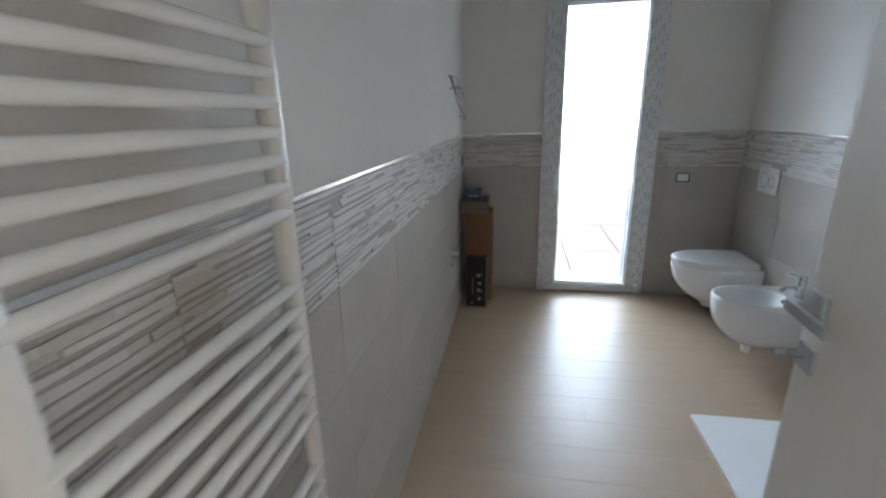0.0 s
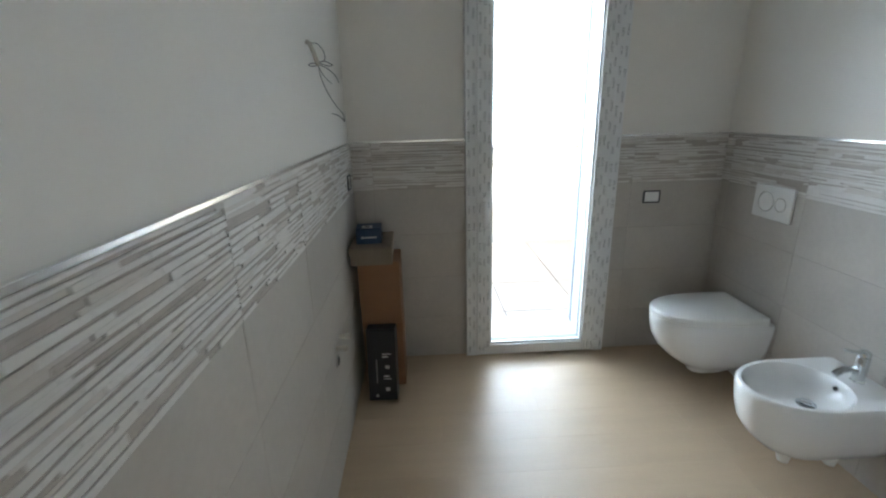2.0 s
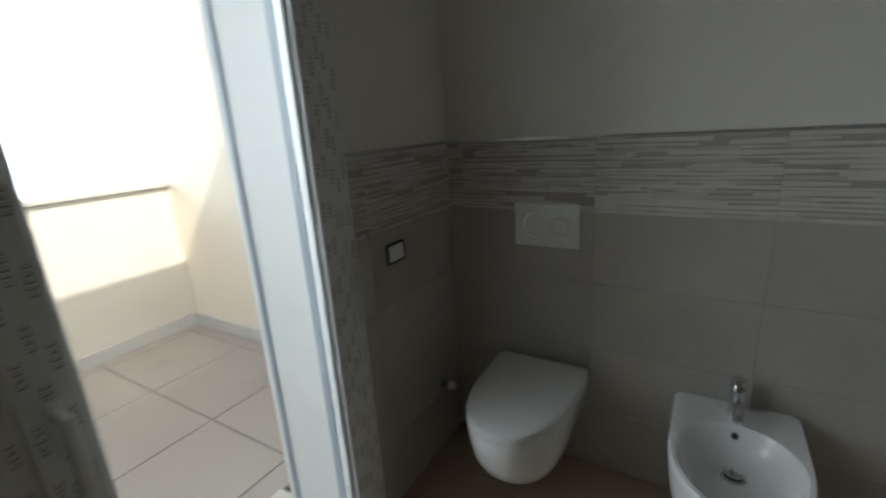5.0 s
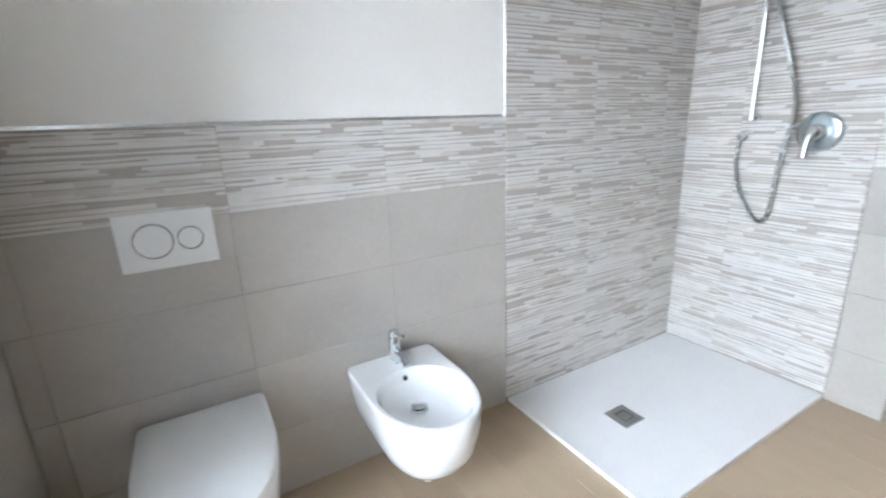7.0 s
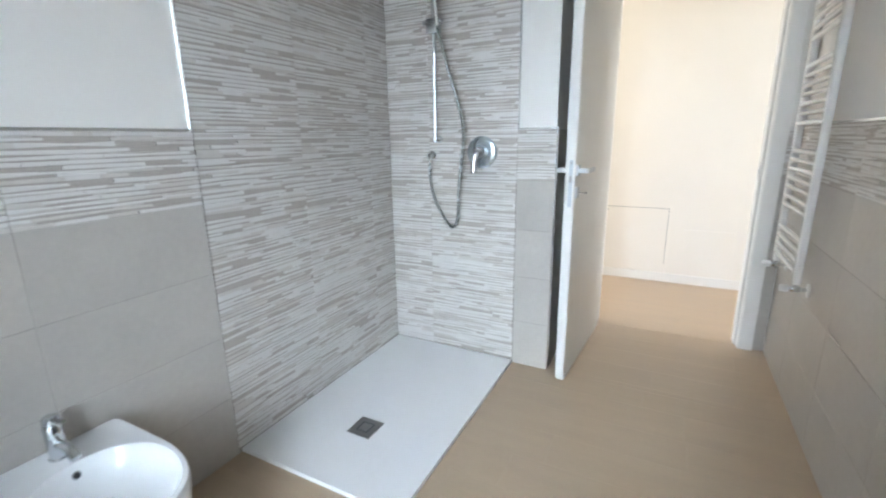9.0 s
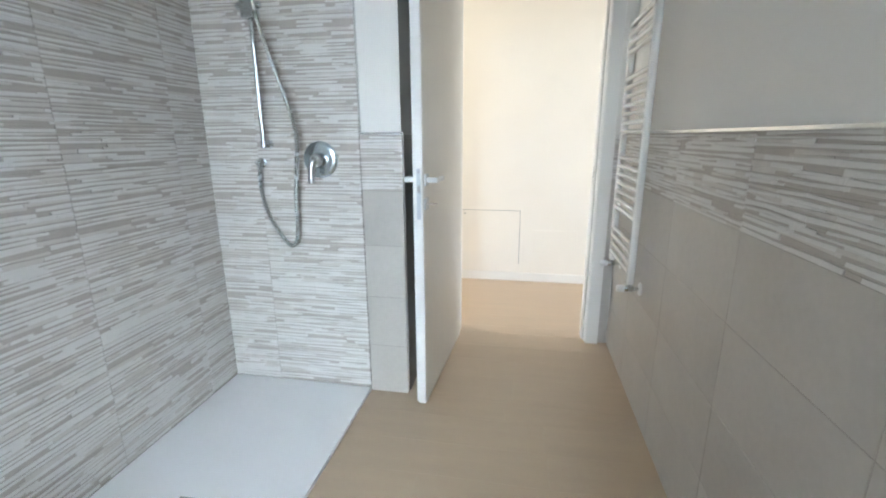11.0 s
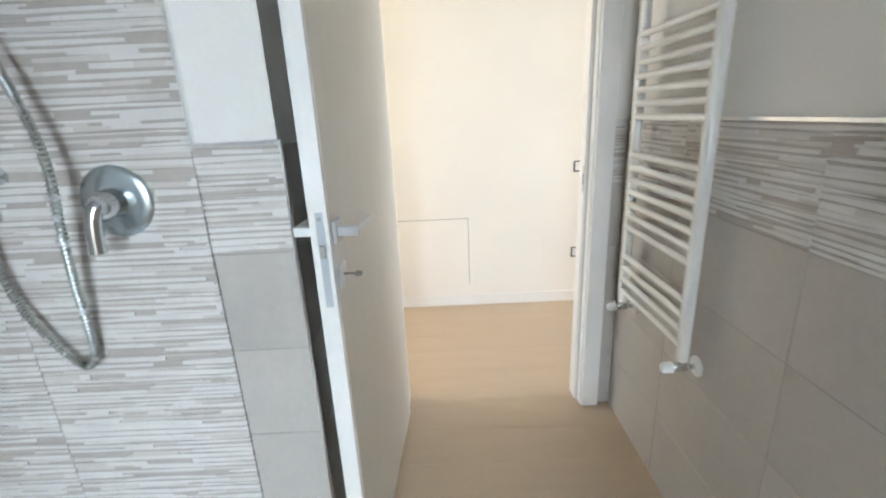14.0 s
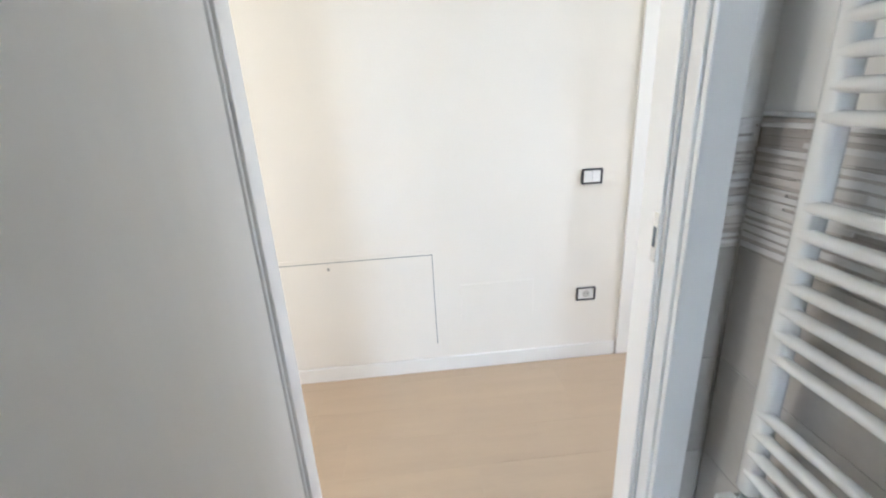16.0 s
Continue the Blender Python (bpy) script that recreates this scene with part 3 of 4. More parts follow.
def bidet():
    yc = 2.545
    t = thing("bidet", (XE, yc, 0.1), "white ceramic wall-hung bidet with a chrome mixer tap", "bidet")
    R = lambda z, uc, a, f, b: bowl_ring(z, XE - 0.001, yc, uc, a, f, b)
    I = lambda z, uc, a, f, b: [(XE - uc - math.cos(th) * (f if math.cos(th) >= 0 else b), yc + math.sin(th) * a, z) for th in (2 * math.pi * i / 112 for i in range(112))]
    bm = bmesh.new()
    loft(bm, [R(0.124, 0.24, 0.03, 0.05, 0.06), R(0.129, 0.24, 0.060, 0.085, 0.10), R(0.147, 0.23, 0.092, 0.137, 0.17), R(0.178, 0.235, 0.124, 0.181, 0.234),
              R(0.223, 0.24, 0.148, 0.219, 0.239), R(0.275, 0.24, 0.163, 0.250, 0.239), R(0.345, 0.24, 0.173, 0.266, 0.239), R(0.405, 0.24, 0.177, 0.272, 0.239),
              R(0.424, 0.24, 0.177, 0.271, 0.239), R(0.430, 0.24, 0.173, 0.266, 0.237), I(0.430, 0.285, 0.158, 0.212, 0.160), I(0.425, 0.285, 0.153, 0.207, 0.155),
              I(0.405, 0.284, 0.147, 0.199, 0.150), I(0.372, 0.280, 0.132, 0.177, 0.132), I(0.350, 0.272, 0.097, 0.126, 0.094), I(0.338, 0.258, 0.055, 0.07, 0.055), I(0.333, 0.246, 0.032, 0.034, 0.034)])
    part("bowl", bm, M_CERAMIC, t, smooth=True)
    bm = bmesh.new()
    lathe(bm, (XE - 0.246, yc, 0.333), (0, 0, 1), [(0, 0.034), (0.004, 0.034), (0.006, 0.026), (0.005, 0.024)], 30)
    d = part("drain", bm, M_CHROME, t, "chrome bidet drain", True)
    bm = bmesh.new()
    lathe(bm, (XE - 0.246, yc, 0.340), (0, 0, 1), [(0, 0.014), (0.004, 0.023), (0.008, 0.022), (0.010, 0.012)], 30)
    part("plug", bm, M_CHROME, d, smooth=True)
    bm = bmesh.new()
    lathe(bm, (XE - 0.136, yc, 0.398), (-1, 0, 0.25), [(0, 0.0115), (0.006, 0.0115), (0.0065, 0.008)], 22)
    o = part("overflow", bm, M_CHROME, t, smooth=True)
    # black disc painted as the dark inside of the overflow
    bm = bmesh.new()
    lathe(bm, (XE - 0.1418, yc, 0.3995), (-1, 0, 0.25), [(0, 0.0082), (0.0012, 0.0082)], 20)
    part("overflow_hole_shade", bm, M_HOLE, o)
    for dx, dy in ((-0.285, 0.0), (-0.115, -0.03)):
        bm = bmesh.new()
        lathe(bm, (XE + dx, yc + dy, 0.150), (0, 0, -1), [(0, 0.026), (0.058, 0.025), (0.066, 0.022), (0.080, 0.020)], 22)
        part("fixing_foot", bm, M_PLASTIC, t, smooth=True)
    x = XE - 0.062
    bm = bmesh.new()
    lathe(bm, (x, yc, 0.430), (0, 0, 1), [(0, 0.024), (0.004, 0.024), (0.007, 0.0205), (0.060, 0.0215), (0.100, 0.0225), (0.106, 0.019)], 28)
    tap = part("tap", bm, M_CHROME, t, "chrome single-lever bidet tap", True)
    bm = bmesh.new()
    tube(bm, smooth_path([(x - 0.010, yc, 0.476), (x - 0.045, yc, 0.484), (x - 0.070, yc, 0.482), (x - 0.088, yc, 0.474)], 5), 0.0125, 14)
    lathe(bm, (x - 0.082, yc, 0.478), (-0.75, 0, -0.66), [(0, 0.012), (0.004, 0.0135), (0.024, 0.0135), (0.026, 0.010)], 22)
    part("spout", bm, M_CHROME, tap, smooth=True)
    bm = bmesh.new()
    lathe(bm, (x, yc, 0.536), (0, 0, 1), [(0, 0.018), (0.003, 0.021), (0.018, 0.020), (0.024, 0.014)], 26)
    tube(bm, smooth_path([(x - 0.006, yc, 0.551), (x - 0.040, yc, 0.558), (x - 0.085, yc, 0.570)], 5), 0.0062, 12)
    part("lever", bm, M_CHROME, tap, smooth=True)
    return t


bidet()


def flush_plate():
    y0, y1, z0, z1 = 3.067, 3.311, 0.918, 1.082
    t = thing("flush_plate", (XE, (y0 + y1) / 2, z0), "white dual-flush plate with two ringed buttons", "flush plate")
    part("plate", B(XE - 0.013, XE - 0.001, y0, y1, z0, z1, 0.003, 3), M_PLASTIC, t)
    for y, z, r in ((3.225, 1.001, 0.050), (3.133, 0.999, 0.034)):
        bm = bmesh.new()
        lathe(bm, (XE - 0.0125, y, z), (-1, 0, 0), [(0, r), (0.0028, r), (0.0034, r - 0.002), (0.0034, r - 0.004), (0.0022, r - 0.005), (0.0020, 0.004)], 40)
        b = part("button", bm, M_PLASTIC, t, "round white flush button", True)
        bm = bmesh.new()
        n = 48
        rings = []
        for h, q in ((0.0, r), (0.0042, r), (0.0042, r - 0.0032), (0.0, r - 0.0032)):
            rings.append([(XE - 0.0128 - h, y + math.cos(2 * math.pi * i / n) * q, z + math.sin(2 * math.pi * i / n) * q) for i in range(n)])
        loft(bm, rings, False, False)
        part("button_ring", bm, M_TRIM, b, "thin chrome ring", True)


flush_plate()

# stop valve by the toilet
sv = thing("stop_valve", (1.94, YN, 0.309), "small white stop valve on the wall beside the toilet", "valve")
bm = bmesh.new()
lathe(bm, (1.94, YN - 0.001, 0.309), (0, -1, 0), [(0, 0.022), (0.005, 0.021), (0.008, 0.010), (0.035, 0.010)], 22)
part("valve_body", bm, M_CHROME, sv, "chrome valve body", True)
bm = bmesh.new()
lathe(bm, (1.94, YN - 0.036, 0.309), (0, -1, 0), [(0, 0.014), (0.003, 0.018), (0.026, 0.017), (0.030, 0.012)], 20)
part("knob", bm, M_PLASTIC, sv, "white plastic knob", True)


def shower_tray():
    x0, x1, y0, y1, zt = 1.318, XE - 0.001, YS + 0.001, 1.958, 0.020
    t = thing("shower_tray", ((x0 + x1) / 2, (y0 + y1) / 2, 0), "flat white mineral shower tray set in the corner", "shower tray")
    bm = bmesh.new()
    nx, ny = 24, 32
    cx, cy = 1.712, 1.617
    top = []
    for i in range(nx + 1):
        col = []
        for j in range(ny + 1):
            x, y = x0 + (x1 - x0) * i / nx, y0 + (y1 - y0) * j / ny
            d = math.hypot(x - cx, y - cy)
            dip = 0.007 * max(0.0, 1 - d / 0.85)
            edge = min(x - x0, x1 - x, y - y0, y1 - y)
            col.append(bm.verts.new((x, y, zt - (dip if edge > 0.02 else 0) - (0.002 if edge <= 0 else 0))))
        top.append(col)
    for i in range(nx):
        for j in range(ny):
            bm.faces.new((top[i][j], top[i + 1][j], top[i + 1][j + 1], top[i][j + 1]))
    rim = [top[i][0] for i in range(nx + 1)] + [top[nx][j] for j in range(1, ny + 1)] + [top[i][ny] for i in range(nx - 1, -1, -1)] + [top[0][j] for j in range(ny - 1, 0, -1)]
    low = [bm.verts.new((v.co.x, v.co.y, 0.0006)) for v in rim]
    for k in range(len(rim)):
        q = (k + 1) % len(rim)
        bm.faces.new((rim[k], low[k], low[q], rim[q]))
    bm.faces.new(low)
    part("tray", bm, M_TRAY, t, smooth=True)
    z = zt - 0.004
    dr = part("drain_cover", B(1.652, 1.772, 1.557, 1.677, z - 0.004, z + 0.001, 0.001), M_STEEL, t, "square brushed steel drain cover")
    # dark raised strips painted as the shade of the drain slot
    bm = bmesh.new()
    for a, b, c, d in ((1.682, 1.742, 1.587, 1.591), (1.682, 1.742, 1.643, 1.647), (1.682, 1.686, 1.591, 1.643), (1.738, 1.742, 1.591, 1.643)):
        box(bm, a, b, c, d, z + 0.001, z + 0.0022)
    part("drain_slot_shade", bm, M_DARKGAP, dr)


shower_tray()


def shower_set():
    t = thing("shower_rail", (1.768, YS, 1.25), "chrome sliding shower rail with hand shower and hose", "shower")
    yr = YS + 0.048
    bm = bmesh.new()
    rod(bm, (1.768, yr, 1.270), (1.768, yr, 2.02), 0.0108)
    part("rail", bm, M_CHROME, t, smooth=True)
    for z in (1.268, 2.015):
        bm = bmesh.new()
        rod(bm, (1.768, YS + 0.001, z), (1.768, yr, z), 0.011)
        lathe(bm, (1.768, yr, z - 0.018), (0, 0, 1), [(0, 0.010), (0.004, 0.0145), (0.032, 0.0145), (0.036, 0.010)], 22)
        lathe(bm, (1.768, YS + 0.001, z), (0, 1, 0), [(0, 0.021), (0.030, 0.020), (0.036, 0.014)], 26)
        part("bracket", bm, M_CHROME, t, smooth=True)
    bm = bmesh.new()
    box(bm, 1.734, 1.802, yr - 0.020, yr + 0.028, 1.800, 1.872, 0.007, 3)
    rod(bm, (1.822, yr + 0.012, 1.850), (1.712, yr + 0.012, 1.850), 0.014)
    sl = part("slider", bm, M_CHROME, t, "chrome sliding holder", True)
    bm = bmesh.new()
    rod(bm, (1.732, yr + 0.030, 1.830), (1.735, yr + 0.070, 2.010), 0.011, 0.014)
    lathe(bm, (1.735, yr + 0.062, 2.045), (0, 0.9, -0.42), [(0, 0.020), (0.010, 0.045), (0.022, 0.048), (0.026, 0.044)], 30)
    part("hand_shower", bm, M_CHROME, t, "chrome hand shower head", True)
    o = thing("wall_outlet", (1.815, YS, 1.177), "round chrome shower hose outlet on the strip tiles", "shower outlet")
    bm = bmesh.new()
    lathe(bm, (1.815, YS + 0.001, 1.180), (0, 1, 0), [(0, 0.024), (0.004, 0.024), (0.008, 0.016), (0.034, 0.015), (0.040, 0.010)], 28)
    rod(bm, (1.815, YS + 0.030, 1.180), (1.815, YS + 0.030, 1.140), 0.0095)
    part("elbow", bm, M_CHROME, o, smooth=True)
    y = YS
    pts = [(1.732, y + 0.075, 1.825), (1.722, y + 0.075, 1.78), (1.690, y + 0.07, 1.66), (1.622, y + 0.065, 1.443), (1.588, y + 0.075, 1.30), (1.603, y + 0.070, 1.156), (1.628, y + 0.05, 1.013),
           (1.641, y + 0.035, 0.87), (1.655, y + 0.03, 0.805), (1.690, y + 0.028, 0.783), (1.748, y + 0.028, 0.855), (1.798, y + 0.029, 0.958), (1.818, y + 0.03, 1.07), (1.815, y + 0.030, 1.142)]
    bm = bmesh.new()
    tube(bm, smooth_path(pts, 26), 0.0082, 10, 0.32)
    part("hose", bm, M_HOSE, t, "flexible metal shower hose", True)


shower_set()


def shower_mixer():
    x, z = 1.512, 1.197
    t = thing("shower_mixer", (x, YS, z), "round chrome built-in shower mixer with a lever", "mixer")
    bm = bmesh.new()
    lathe(bm, (x, YS + 0.001, z), (0, 1, 0), [(0, 0.085), (0.004, 0.085), (0.009, 0.079), (0.012, 0.060), (0.014, 0.036)], 56)
    part("plate", bm, M_BRUSH, t, "brushed chrome wall plate", True)
    bm = bmesh.new()
    lathe(bm, (x, YS + 0.013, z), (0, 1, 0), [(0, 0.034), (0.020, 0.032), (0.048, 0.030), (0.056, 0.024), (0.058, 0.010)], 36)
    body = part("body", bm, M_CHROME, t, smooth=True)
    bm = bmesh.new()
    pts = smooth_path([(x - 0.006, YS + 0.054, z + 0.006), (x + 0.006, YS + 0.064, z - 0.006), (x + 0.013, YS + 0.070, z - 0.030), (x + 0.017, YS + 0.073, z - 0.066), (x + 0.018, YS + 0.075, z - 0.104)], 6)
    tube(bm, pts, 0.0175, 20)
    part("lever", bm, M_CHROME, body, smooth=True)


shower_mixer()


def box_carton(name, loc, size, rz, rx, mat, label, prints=(), flap=None):
    t = new(name)
    t.matrix_basis = Matrix.Translation(loc) @ Euler((radians(rx), 0, radians(rz))).to_matrix().to_4x4()
    tagged(t, label, "box")
    w, d, h = size

    def sub(nm, bm, m, lab=""):
        ob = new(nm, mesh_of(nm, bm, m))
        ob.parent = t
        return tagged(ob, lab)

    sub("carton", B(0, w, 0, d, 0, h, 0.003, 2), mat)
    if flap:
        sub("lid", B(-0.003, w + 0.003, -0.003, d + 0.003, h * flap, h + 0.003, 0.003), mat, "overlapping cardboard lid")
    for x0, x1, z0, z1, m in prints:
        sub("print", B(x0, x1, -0.0012, -0.0002, z0, z1), m, "pale printed bar")
    return t


box_carton("cardboard_box", (0.035, 3.30, 0.0), (0.215, 0.20, 0.741), 0, 2.0, M_CARD, "tall upright brown cardboard box in the corner")
box_carton("cardboard_box", (0.015, 3.205, 0.748), (0.205, 0.31, 0.085), 1.5, 0, M_CARDG, "flat grey-brown cardboard box with a loose lid", flap=0.62)
box_carton("black_box", (0.060, 3.165, 0.0), (0.150, 0.095, 0.40), -2.0, -6.0, M_BBOX, "glossy black printed carton leaning on a tall box",
           ((0.078, 0.122, 0.262, 0.267, M_WHITEP), (0.078, 0.108, 0.245, 0.253, M_WHITEP), (0.080, 0.112, 0.135, 0.144, M_WHITEP), (0.086, 0.124, 0.122, 0.126, M_WHITEP),
            (0.046, 0.049, 0.10, 0.235, M_SKIRT), (0.036, 0.052, 0.022, 0.036, M_SKIRT), (0.090, 0.112, 0.055, 0.075, M_SKIRT), (0.092, 0.115, 0.182, 0.200, M_SKIRT)))
bb = box_carton("blue_box", (0.043, 3.275, 0.838), (0.125, 0.115, 0.080), 3, 0, M_BLUE, "small dark blue carton with a white label on top",
                ((0.040, 0.100, 0.030, 0.037, M_WHITEP), (0.026, 0.037, 0.027, 0.040, M_WHITEP)))
ob = new("label", mesh_of("label", B(0.030, 0.082, 0.008, 0.060, 0.0802, 0.0812), M_WHITEP))
ob.parent = bb
ob = new("label_mark", mesh_of("label_mark", B(0.045, 0.067, 0.022, 0.044, 0.0814, 0.0822), M_BBOX))
ob.parent = bb

# loose wiring at the mirror-light point
wl = thing("wall_wiring", (0.0, 2.830, 1.640), "loose grey wires hanging from a corrugated conduit", "wires")
bm = bmesh.new()
tube(bm, smooth_path([(0.0, 2.828, 1.704), (0.012, 2.830, 1.698), (0.022, 2.835, 1.670), (0.032, 2.842, 1.628)], 9), 0.0072, 12, 0.18)
part("conduit", bm, M_COND, wl, "pale corrugated conduit end", True)
for pts in ([(0.032, 2.842, 1.632), (0.036, 2.850, 1.590), (0.050, 2.875, 1.540), (0.072, 2.915, 1.490), (0.088, 2.945, 1.462), (0.090, 2.948, 1.436), (0.088, 2.945, 1.440), (0.074, 2.920, 1.458), (0.056, 2.885, 1.466)],
            [(0.032, 2.842, 1.630), (0.042, 2.860, 1.600), (0.060, 2.885, 1.575), (0.064, 2.890, 1.572)],
            [(0.032, 2.842, 1.632), (0.056, 2.870, 1.622), (0.078, 2.905, 1.598), (0.086, 2.915, 1.575)],
            [(0.032, 2.842, 1.640), (0.052, 2.870, 1.644), (0.074, 2.888, 1.634), (0.060, 2.880, 1.630), (0.034, 2.845, 1.638)],
            [(0.032, 2.842, 1.634), (0.018, 2.815, 1.634), (0.010, 2.800, 1.628), (0.016, 2.812, 1.623), (0.032, 2.842, 1.630)],
            [(0.012, 2.832, 1.700), (0.034, 2.845, 1.700), (0.052, 2.862, 1.676), (0.052, 2.866, 1.650), (0.036, 2.848, 1.640)]):
    bm = bmesh.new()
    tube(bm, smooth_path(pts, 6), 0.0017, 8)
    part("wire", bm, M_WIRE, wl, smooth=True)

# capped water stubs and drain for the washbasin
for y, z in ((2.875, 0.545), (2.790, 0.535)):
    t = thing("pipe_stub", (0.0, y, z), "capped pale plastic water pipe stub on the tiles", "pipe stub")
    bm = bmesh.new()
    lathe(bm, (0.001, y, z), (1, 0, 0), [(0, 0.011), (0.026, 0.011), (0.028, 0.014), (0.046, 0.014), (0.048, 0.011)], 22)
    part("stub", bm, M_COND, t, smooth=True)
t = thing("drain_pipe", (0.0, 2.785, 0.480), "open dark drain pipe end in the tiled wall", "pipe")
bm = bmesh.new()
lathe(bm, (0.001, 2.785, 0.480), (1, 0, 0), [(0, 0.026), (0.006, 0.026), (0.007, 0.021)], 26)
part("pipe_collar", bm, M_SKIRT, t, smooth=True)
# the pipe's dark inside, a solid black disc
bm = bmesh.new()
lathe(bm, (0.002, 2.785, 0.480), (1, 0, 0), [(0, 0.020), (0.0062, 0.0205)], 24)
part("pipe_mouth_shade", bm, M_HOLE, t)

# ---- corridor things ----
structure("baseboard", B(-0.375, 3.28, YH + 0.0005, YH + 0.012, 0.0, 0.080, 0.003), M_LACQ, "low white lacquered baseboard", "baseboard")
structure("baseboard", B(1.06, 3.28, -0.158, -0.1465, 0.0, 0.080, 0.003), M_LACQ, "low white lacquered baseboard", "baseboard")
cp = thing("access_panel", (1.08, YH, 0.10), "ivory metal access panel low in the corridor wall", "access panel")
part("panel_frame", B(0.560, 1.606, YH + 0.0005, YH + 0.006, 0.085, 0.676, 0.002), M_HALL, cp)
part("panel_door", B(0.580, 1.578, YH + 0.0062, YH + 0.0085, 0.130, 0.653, 0.001), M_HALL, cp)
# shade of the gap round the panel door, laid on as dark strips
for x0, x1, z0, z1 in ((0.577, 0.580, 0.165, 0.656), (1.578, 1.581, 0.165, 0.656), (0.580, 1.578, 0.653, 0.656)):
    part("panel_gap_shade", B(x0, x1, YH + 0.0058, YH + 0.0066, z0, z1), M_DARKGAP, cp)
bm = bmesh.new()
lathe(bm, (1.076, YH + 0.0085, 0.622), (0, 1, 0), [(0, 0.008), (0.003, 0.007)], 18)
part("lock", bm, M_STEEL, cp, smooth=True)
bc = thing("blank_cover", (0.26, YH, 0.284), "painted-over blank junction box cover", "cover")
part("cover", B(0.075, 0.448, YH + 0.0005, YH + 0.005, 0.284, 0.482, 0.002), M_HALL, bc)

hd = thing("door_2", (-0.88, YH, 0), "closed white lacquered door in a flat casing", "door", kind="structure")
part("casing", B(-0.475, -0.385, YH + 0.0005, YH + 0.014, 0, 2.20, 0.003), M_LACQ, hd)
part("casing", B(-1.375, -1.285, YH + 0.0005, YH + 0.014, 0, 2.20, 0.003), M_LACQ, hd)
part("casing", B(-1.285, -0.475, YH + 0.0005, YH + 0.014, 2.11, 2.20, 0.003), M_LACQ, hd)
part("leaf", B(-1.295, -0.465, YH - 0.05, YH - 0.008, 0.006, 2.11, 0.002), M_DOOR, hd)

# ---- pieces: tiles, planks ----
CHAMFER = {}


def slab_mesh(w, h, t, c, mat):
    """A tile in its own axes: x along, z up, the face towards -y, with chamfered front edges."""
    key = (round(w, 4), round(h, 4), t, mat.name)
    if key not in CHAMFER:
        bm = bmesh.new()
        rings = [[(x0, y, z0), (x1, y, z0), (x1, y, z1), (x0, y, z1)] for y, x0, x1, z0, z1 in
                 ((0, 0, w, 0, h), (-t + c, 0, w, 0, h), (-t, c, w - c, c, h - c))]
        loft(bm, rings)
        CHAMFER[key] = mesh_of("tile", bm, mat)
    return CHAMFER[key]


RELIEF = {}


def relief_mesh(w, h, t, variant):
    """A decor tile of uneven horizontal strips, pale ones proud and taupe ones lower."""
    key = (round(w, 4), round(h, 4), variant)
    if key in RELIEF:
        return RELIEF[key]
    rnd = random.Random(100 + variant * 7)
    bm = bmesh.new()
    box(bm, 0, w, -t + 0.004, 0, 0, h)
    for f in bm.faces:
        f.material_index = 1
    rows = []
    pale = rnd.random() < 0.5
    while sum(r[0] for r in rows) < 0.2625 - 0.004:
        rows.append((rnd.choice((0.0065, 0.008, 0.0095, 0.012)) if pale else rnd.choice((0.0048, 0.006, 0.008)), pale))
        pale = not pale
    k = h / sum(r[0] for r in rows) if h > 0.24 else 1.0
    z = 0.0
    e = 0.0007
    before = []
    wave = [0.0] + [rnd.uniform(0.0008, 0.0026) for _ in rows]
    phase = [rnd.uniform(0, 6.28) for _ in range(len(rows) + 1)]
    line = lambda i, x, z: min(h, max(0.0, z + (wave[i] * math.sin(x * 21 + phase[i]) if z < h - 0.003 else 0.0)))
    for i, (hh, pale) in enumerate(rows):
        z1 = min(z + hh * k, h)
        if z1 - z < 0.002:
            break
        cuts = [0.0]
        while cuts[-1] < 0.53:
            step = rnd.uniform(0.04, 0.17)
            near = [c for c in before if 0.03 < c - cuts[-1] < 0.26]
            cuts.append(rnd.choice(near) + rnd.choice((-0.018, 0.018)) if near and rnd.random() < 0.45 else cuts[-1] + step)
        before = cuts[1:]
        for a, b in zip(cuts, cuts[1:]):
            col = pale if rnd.random() < 0.84 else not pale
            tone = (0 if rnd.random() < 0.80 else 2) if col else (1 if rnd.random() < 0.80 else 2)
            lift = rnd.uniform(0.0, 0.0007)
            a, b = min(a, w), min(b, w)
            if b - a > 0.003:
                y = -t - (0.0016 if col else -0.0009) - lift
                lip = y - (0.0015 if col else 0.0)
                n0 = len(bm.faces)
                za, zb, zc, zd = line(i, a, z), line(i, b, z), line(i + 1, b, z1), line(i + 1, a, z1)
                zc, zd = max(zc, zb + 0.002), max(zd, za + 0.002)
                rings = [[(a, -t + 0.004, za), (b, -t + 0.004, zb), (b, -t + 0.004, zc), (a, -t + 0.004, zd)],
                         [(a, lip + e, za), (b, lip + e, zb), (b, y + e, zc), (a, y + e, zd)],
                         [(a + e, lip, za + e), (b - e, lip, zb + e), (b - e, y, zc - e), (a + e, y, zd - e)]]
                loft(bm, rings, False, True)
                bm.faces.ensure_lookup_table()
                for f in bm.faces[n0:]:
                    f.material_index = tone
        z = z1
    RELIEF[key] = mesh_of("relief_tile", bm, M_DLIGHT, M_DTAUPE, M_DMID)
    return RELIEF[key]


_tile_rnd = random.Random(5)


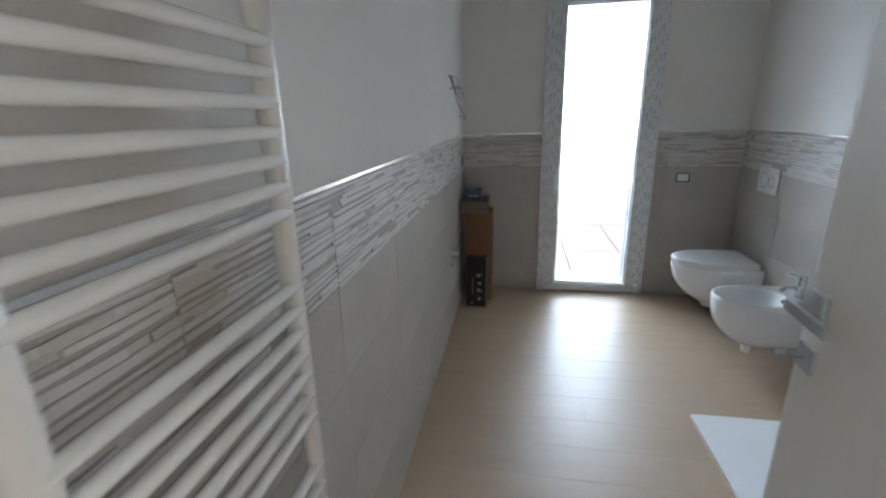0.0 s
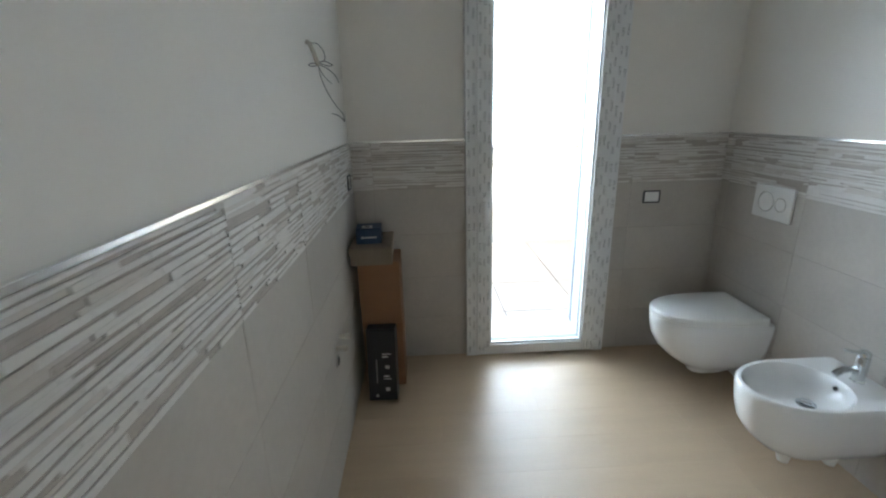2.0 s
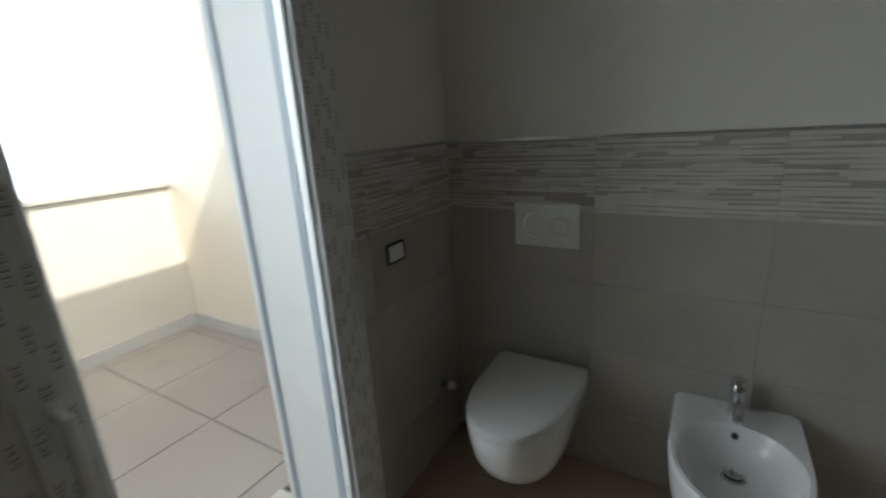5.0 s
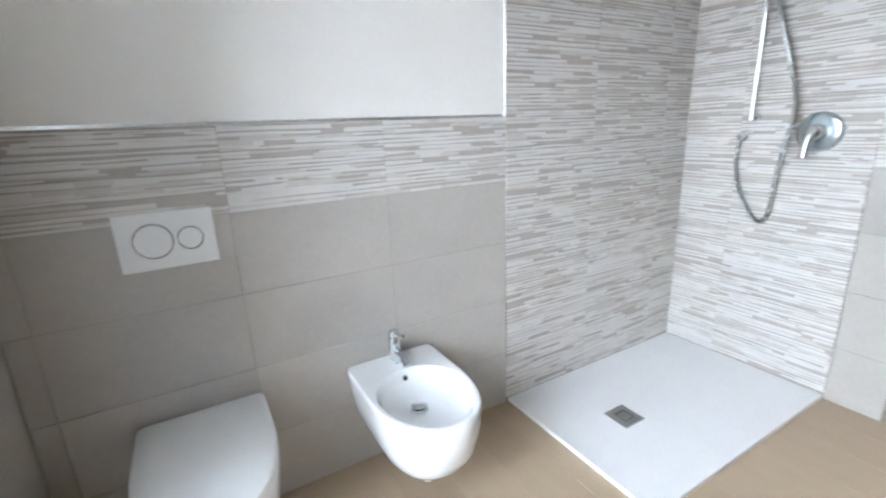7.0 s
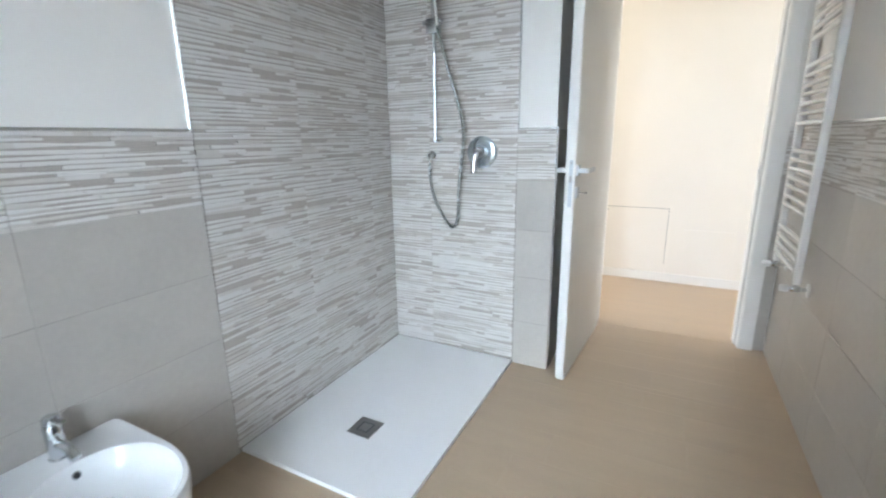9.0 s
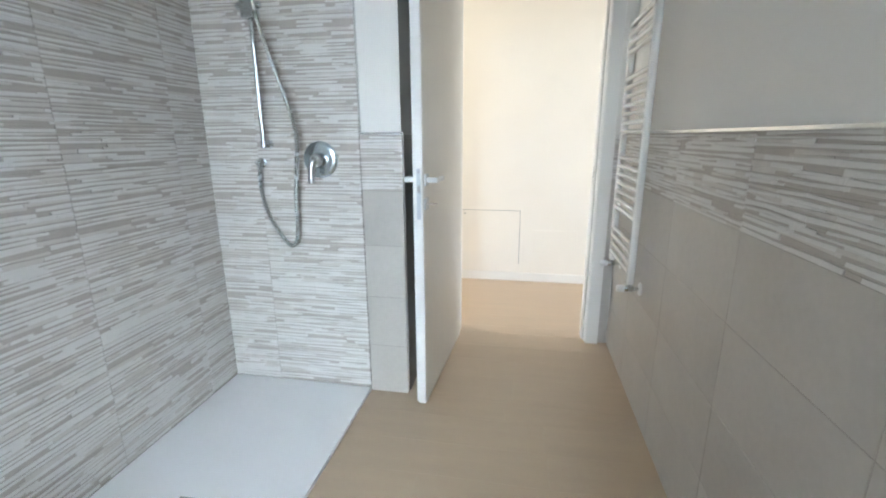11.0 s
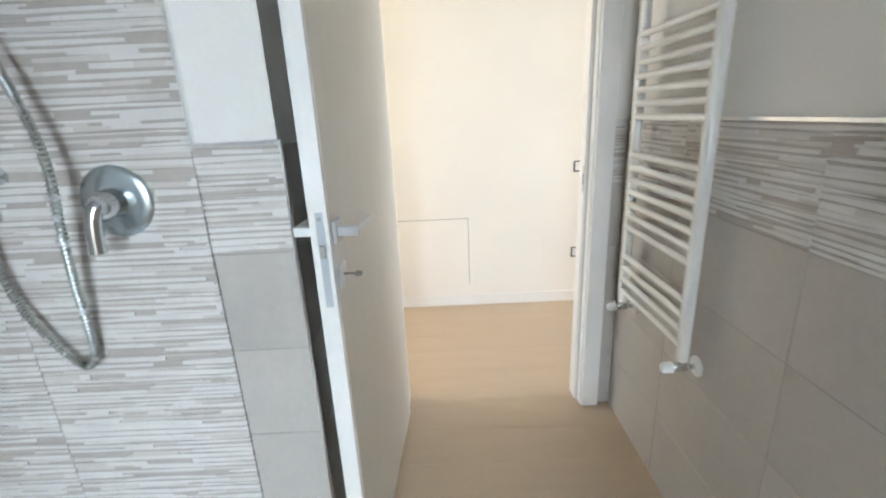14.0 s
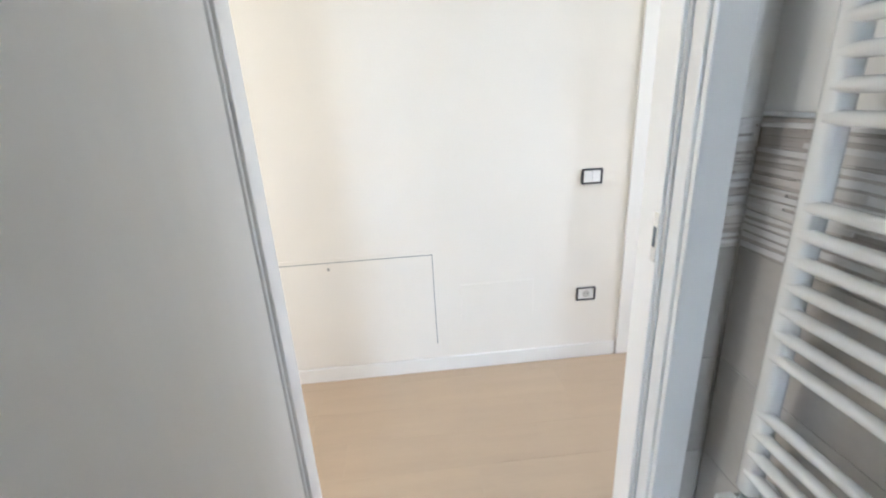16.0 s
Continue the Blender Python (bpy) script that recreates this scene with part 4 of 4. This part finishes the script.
def lay(parent, origin, rz, joints, z_rows, decor):
    """Tiles on a wall: joints along it from the origin, rows of (z0, z1); decor(row, column) picks the strip tile."""
    g = 0.0008
    for r, (z0, z1) in enumerate(z_rows):
        for c, (a, b) in enumerate(zip(joints, joints[1:])):
            w, h = b - a - 2 * g, z1 - z0 - 2 * g
            if w < 0.008 or h < 0.008:
                continue
            dec = decor(r, c)
            me = relief_mesh(w, h, TH, _tile_rnd.randrange(9)) if dec else slab_mesh(w, h, TH, 0.0012, M_TILE)
            ob = new("relief_tile" if dec else "tile", me)
            ob.parent = parent
            ob.matrix_basis = Matrix.Translation(origin) @ Matrix.Rotation(radians(rz), 4, "Z") @ Matrix.Translation((a + g, 0, z0 + g))


WAIN = [(ROW * i, min(ROW * (i + 1), TOP)) for i in range(ROWS)]
FULL = [(ROW * i, min(ROW * (i + 1), ZC)) for i in range(11)]
FULLX = [(max(z0, 0.024), z1) for z0, z1 in FULL]
band = lambda r, c: r == ROWS - 1
every = lambda r, c: True


def grout(name, x0, x1, y0, y1, z0, z1, parent):
    part(name, B(x0, x1, y0, y1, z0, z1), M_GROUT, parent, "greige grout bed")


# west wall faces +x: along it runs from north to south
WJ = [0.0, 0.02, 0.547, 1.074, 1.60, 2.147, 2.69, 3.20, YN - YD]
lay(wall_west, (-TH, YD, 0), 90, sorted(YN - YD - (j if j else 0) for j in WJ), WAIN, band)
lay(wall_north, (0, YN + TH, 0), 0, [0.002, 0.110, 0.622], WAIN, band)
lay(wall_north, (0, YN + TH, 0), 0, [1.478, 1.575, XE - 0.002], WAIN, band)
lay(wall_east, (XE + TH, YN - 0.002, 0), -90, [0.0, 0.063, 0.578, 1.093, 1.628], WAIN, band)
lay(wall_east, (XE + TH, 1.969, 0), -90, [0.0, 0.512, 1.027, 1.229], FULLX, every)
lay(wall_shower, (XE, YS - TH, 0), 180, [0.002, 0.268, 0.783], FULLX, every)
lay(wall_shower, (1.3165, YS - TH, 0), 180, [0.0, 0.199], WAIN, band)
lay(wall_shower, (XR + TH, YS - 0.012, 0), -90, [0.0, 0.25, 0.758], WAIN, lambda r, c: False)
lay(wall_south, (0.059, YD - TH, 0), 180, [0.0, 0.057], WAIN, band)
lay(wall_south, (XR - 0.002, YD - TH, 0), 180, [0.0, 0.058], WAIN, band)
grout("grout", -TH, -0.0013, YD, YN, 0, TOP, wall_west)
grout("grout", 0, 0.622, YN + 0.0013, YN + TH, 0, TOP, wall_north)
grout("grout", 1.478, XE, YN + 0.0013, YN + TH, 0, TOP, wall_north)
grout("grout", XE + 0.0013, XE + TH, 1.979, YN, 0, TOP, wall_east)
grout("grout", XE + 0.0013, XE + TH, YS, 1.968, 0, ZC - 0.001, wall_east)
grout("grout", 1.318, XE, YS - TH, YS - 0.0013, 0, ZC - 0.001, wall_shower)
grout("grout", XR + 0.008, 1.308, YS - TH, YS - 0.0013, 0, TOP, wall_shower)


def planks(parent, x0, x1, y_lines, seed, length=1.18, th=0.008):
    """Plank tiles running along x in staggered courses."""
    rnd = random.Random(seed)
    g = 0.0004
    for a, b in zip(y_lines, y_lines[1:]):
        x = x0 - rnd.uniform(0.1, length - 0.1)
        while x < x1:
            p, q = max(x, x0), min(x + length, x1)
            if q - p > 0.02:
                w, h = q - p - 2 * g, b - a - 2 * g
                ob = new("plank", slab_mesh(w, h, th, 0.0004, M_PLANK))
                ob.parent = parent
                ob.matrix_basis = Matrix.Translation((p + g, a + g, -0.008)) @ Matrix.Rotation(radians(-90), 4, "X")
            x += length


def courses(lo, hi, at, step):
    k0 = math.ceil((lo - at) / step + 0.02)
    out = [lo]
    y = at + k0 * step
    while y < hi - 0.01:
        out.append(y)
        y += step
    return out + [hi]


planks(floor, 0.0, XR, courses(-0.084, YS, 2.63, 0.193), 11)
planks(floor, 0.0, XE, courses(YS, YN, 2.63, 0.193), 12)
planks(floor, -1.6, 2.4, courses(YH, -0.086, -0.575, 0.193), 13)

# balcony tiles
for i in range(-7, 3):
    for j in range(0, 5):
        x0, x1 = max(-3.19, 0.97 + 0.58 * i), 0.97 + 0.58 * (i + 1)
        y0, y1 = 4.19 + 0.58 * (j - 1), 4.19 + 0.58 * j
        x1, y0, y1 = min(x1, 2.234), max(y0, 4.061), min(y1, 6.034)
        if y1 - y0 > 0.03 and x1 - x0 > 0.03:
            ob = new("balcony_tile", slab_mesh(x1 - x0 - 0.006, y1 - y0 - 0.006, 0.012, 0.0015, M_BALT))
            ob.parent = balcony_floor
            ob.matrix_basis = Matrix.Translation((x0 + 0.003, y0 + 0.003, -0.014)) @ Matrix.Rotation(radians(-90), 4, "X")
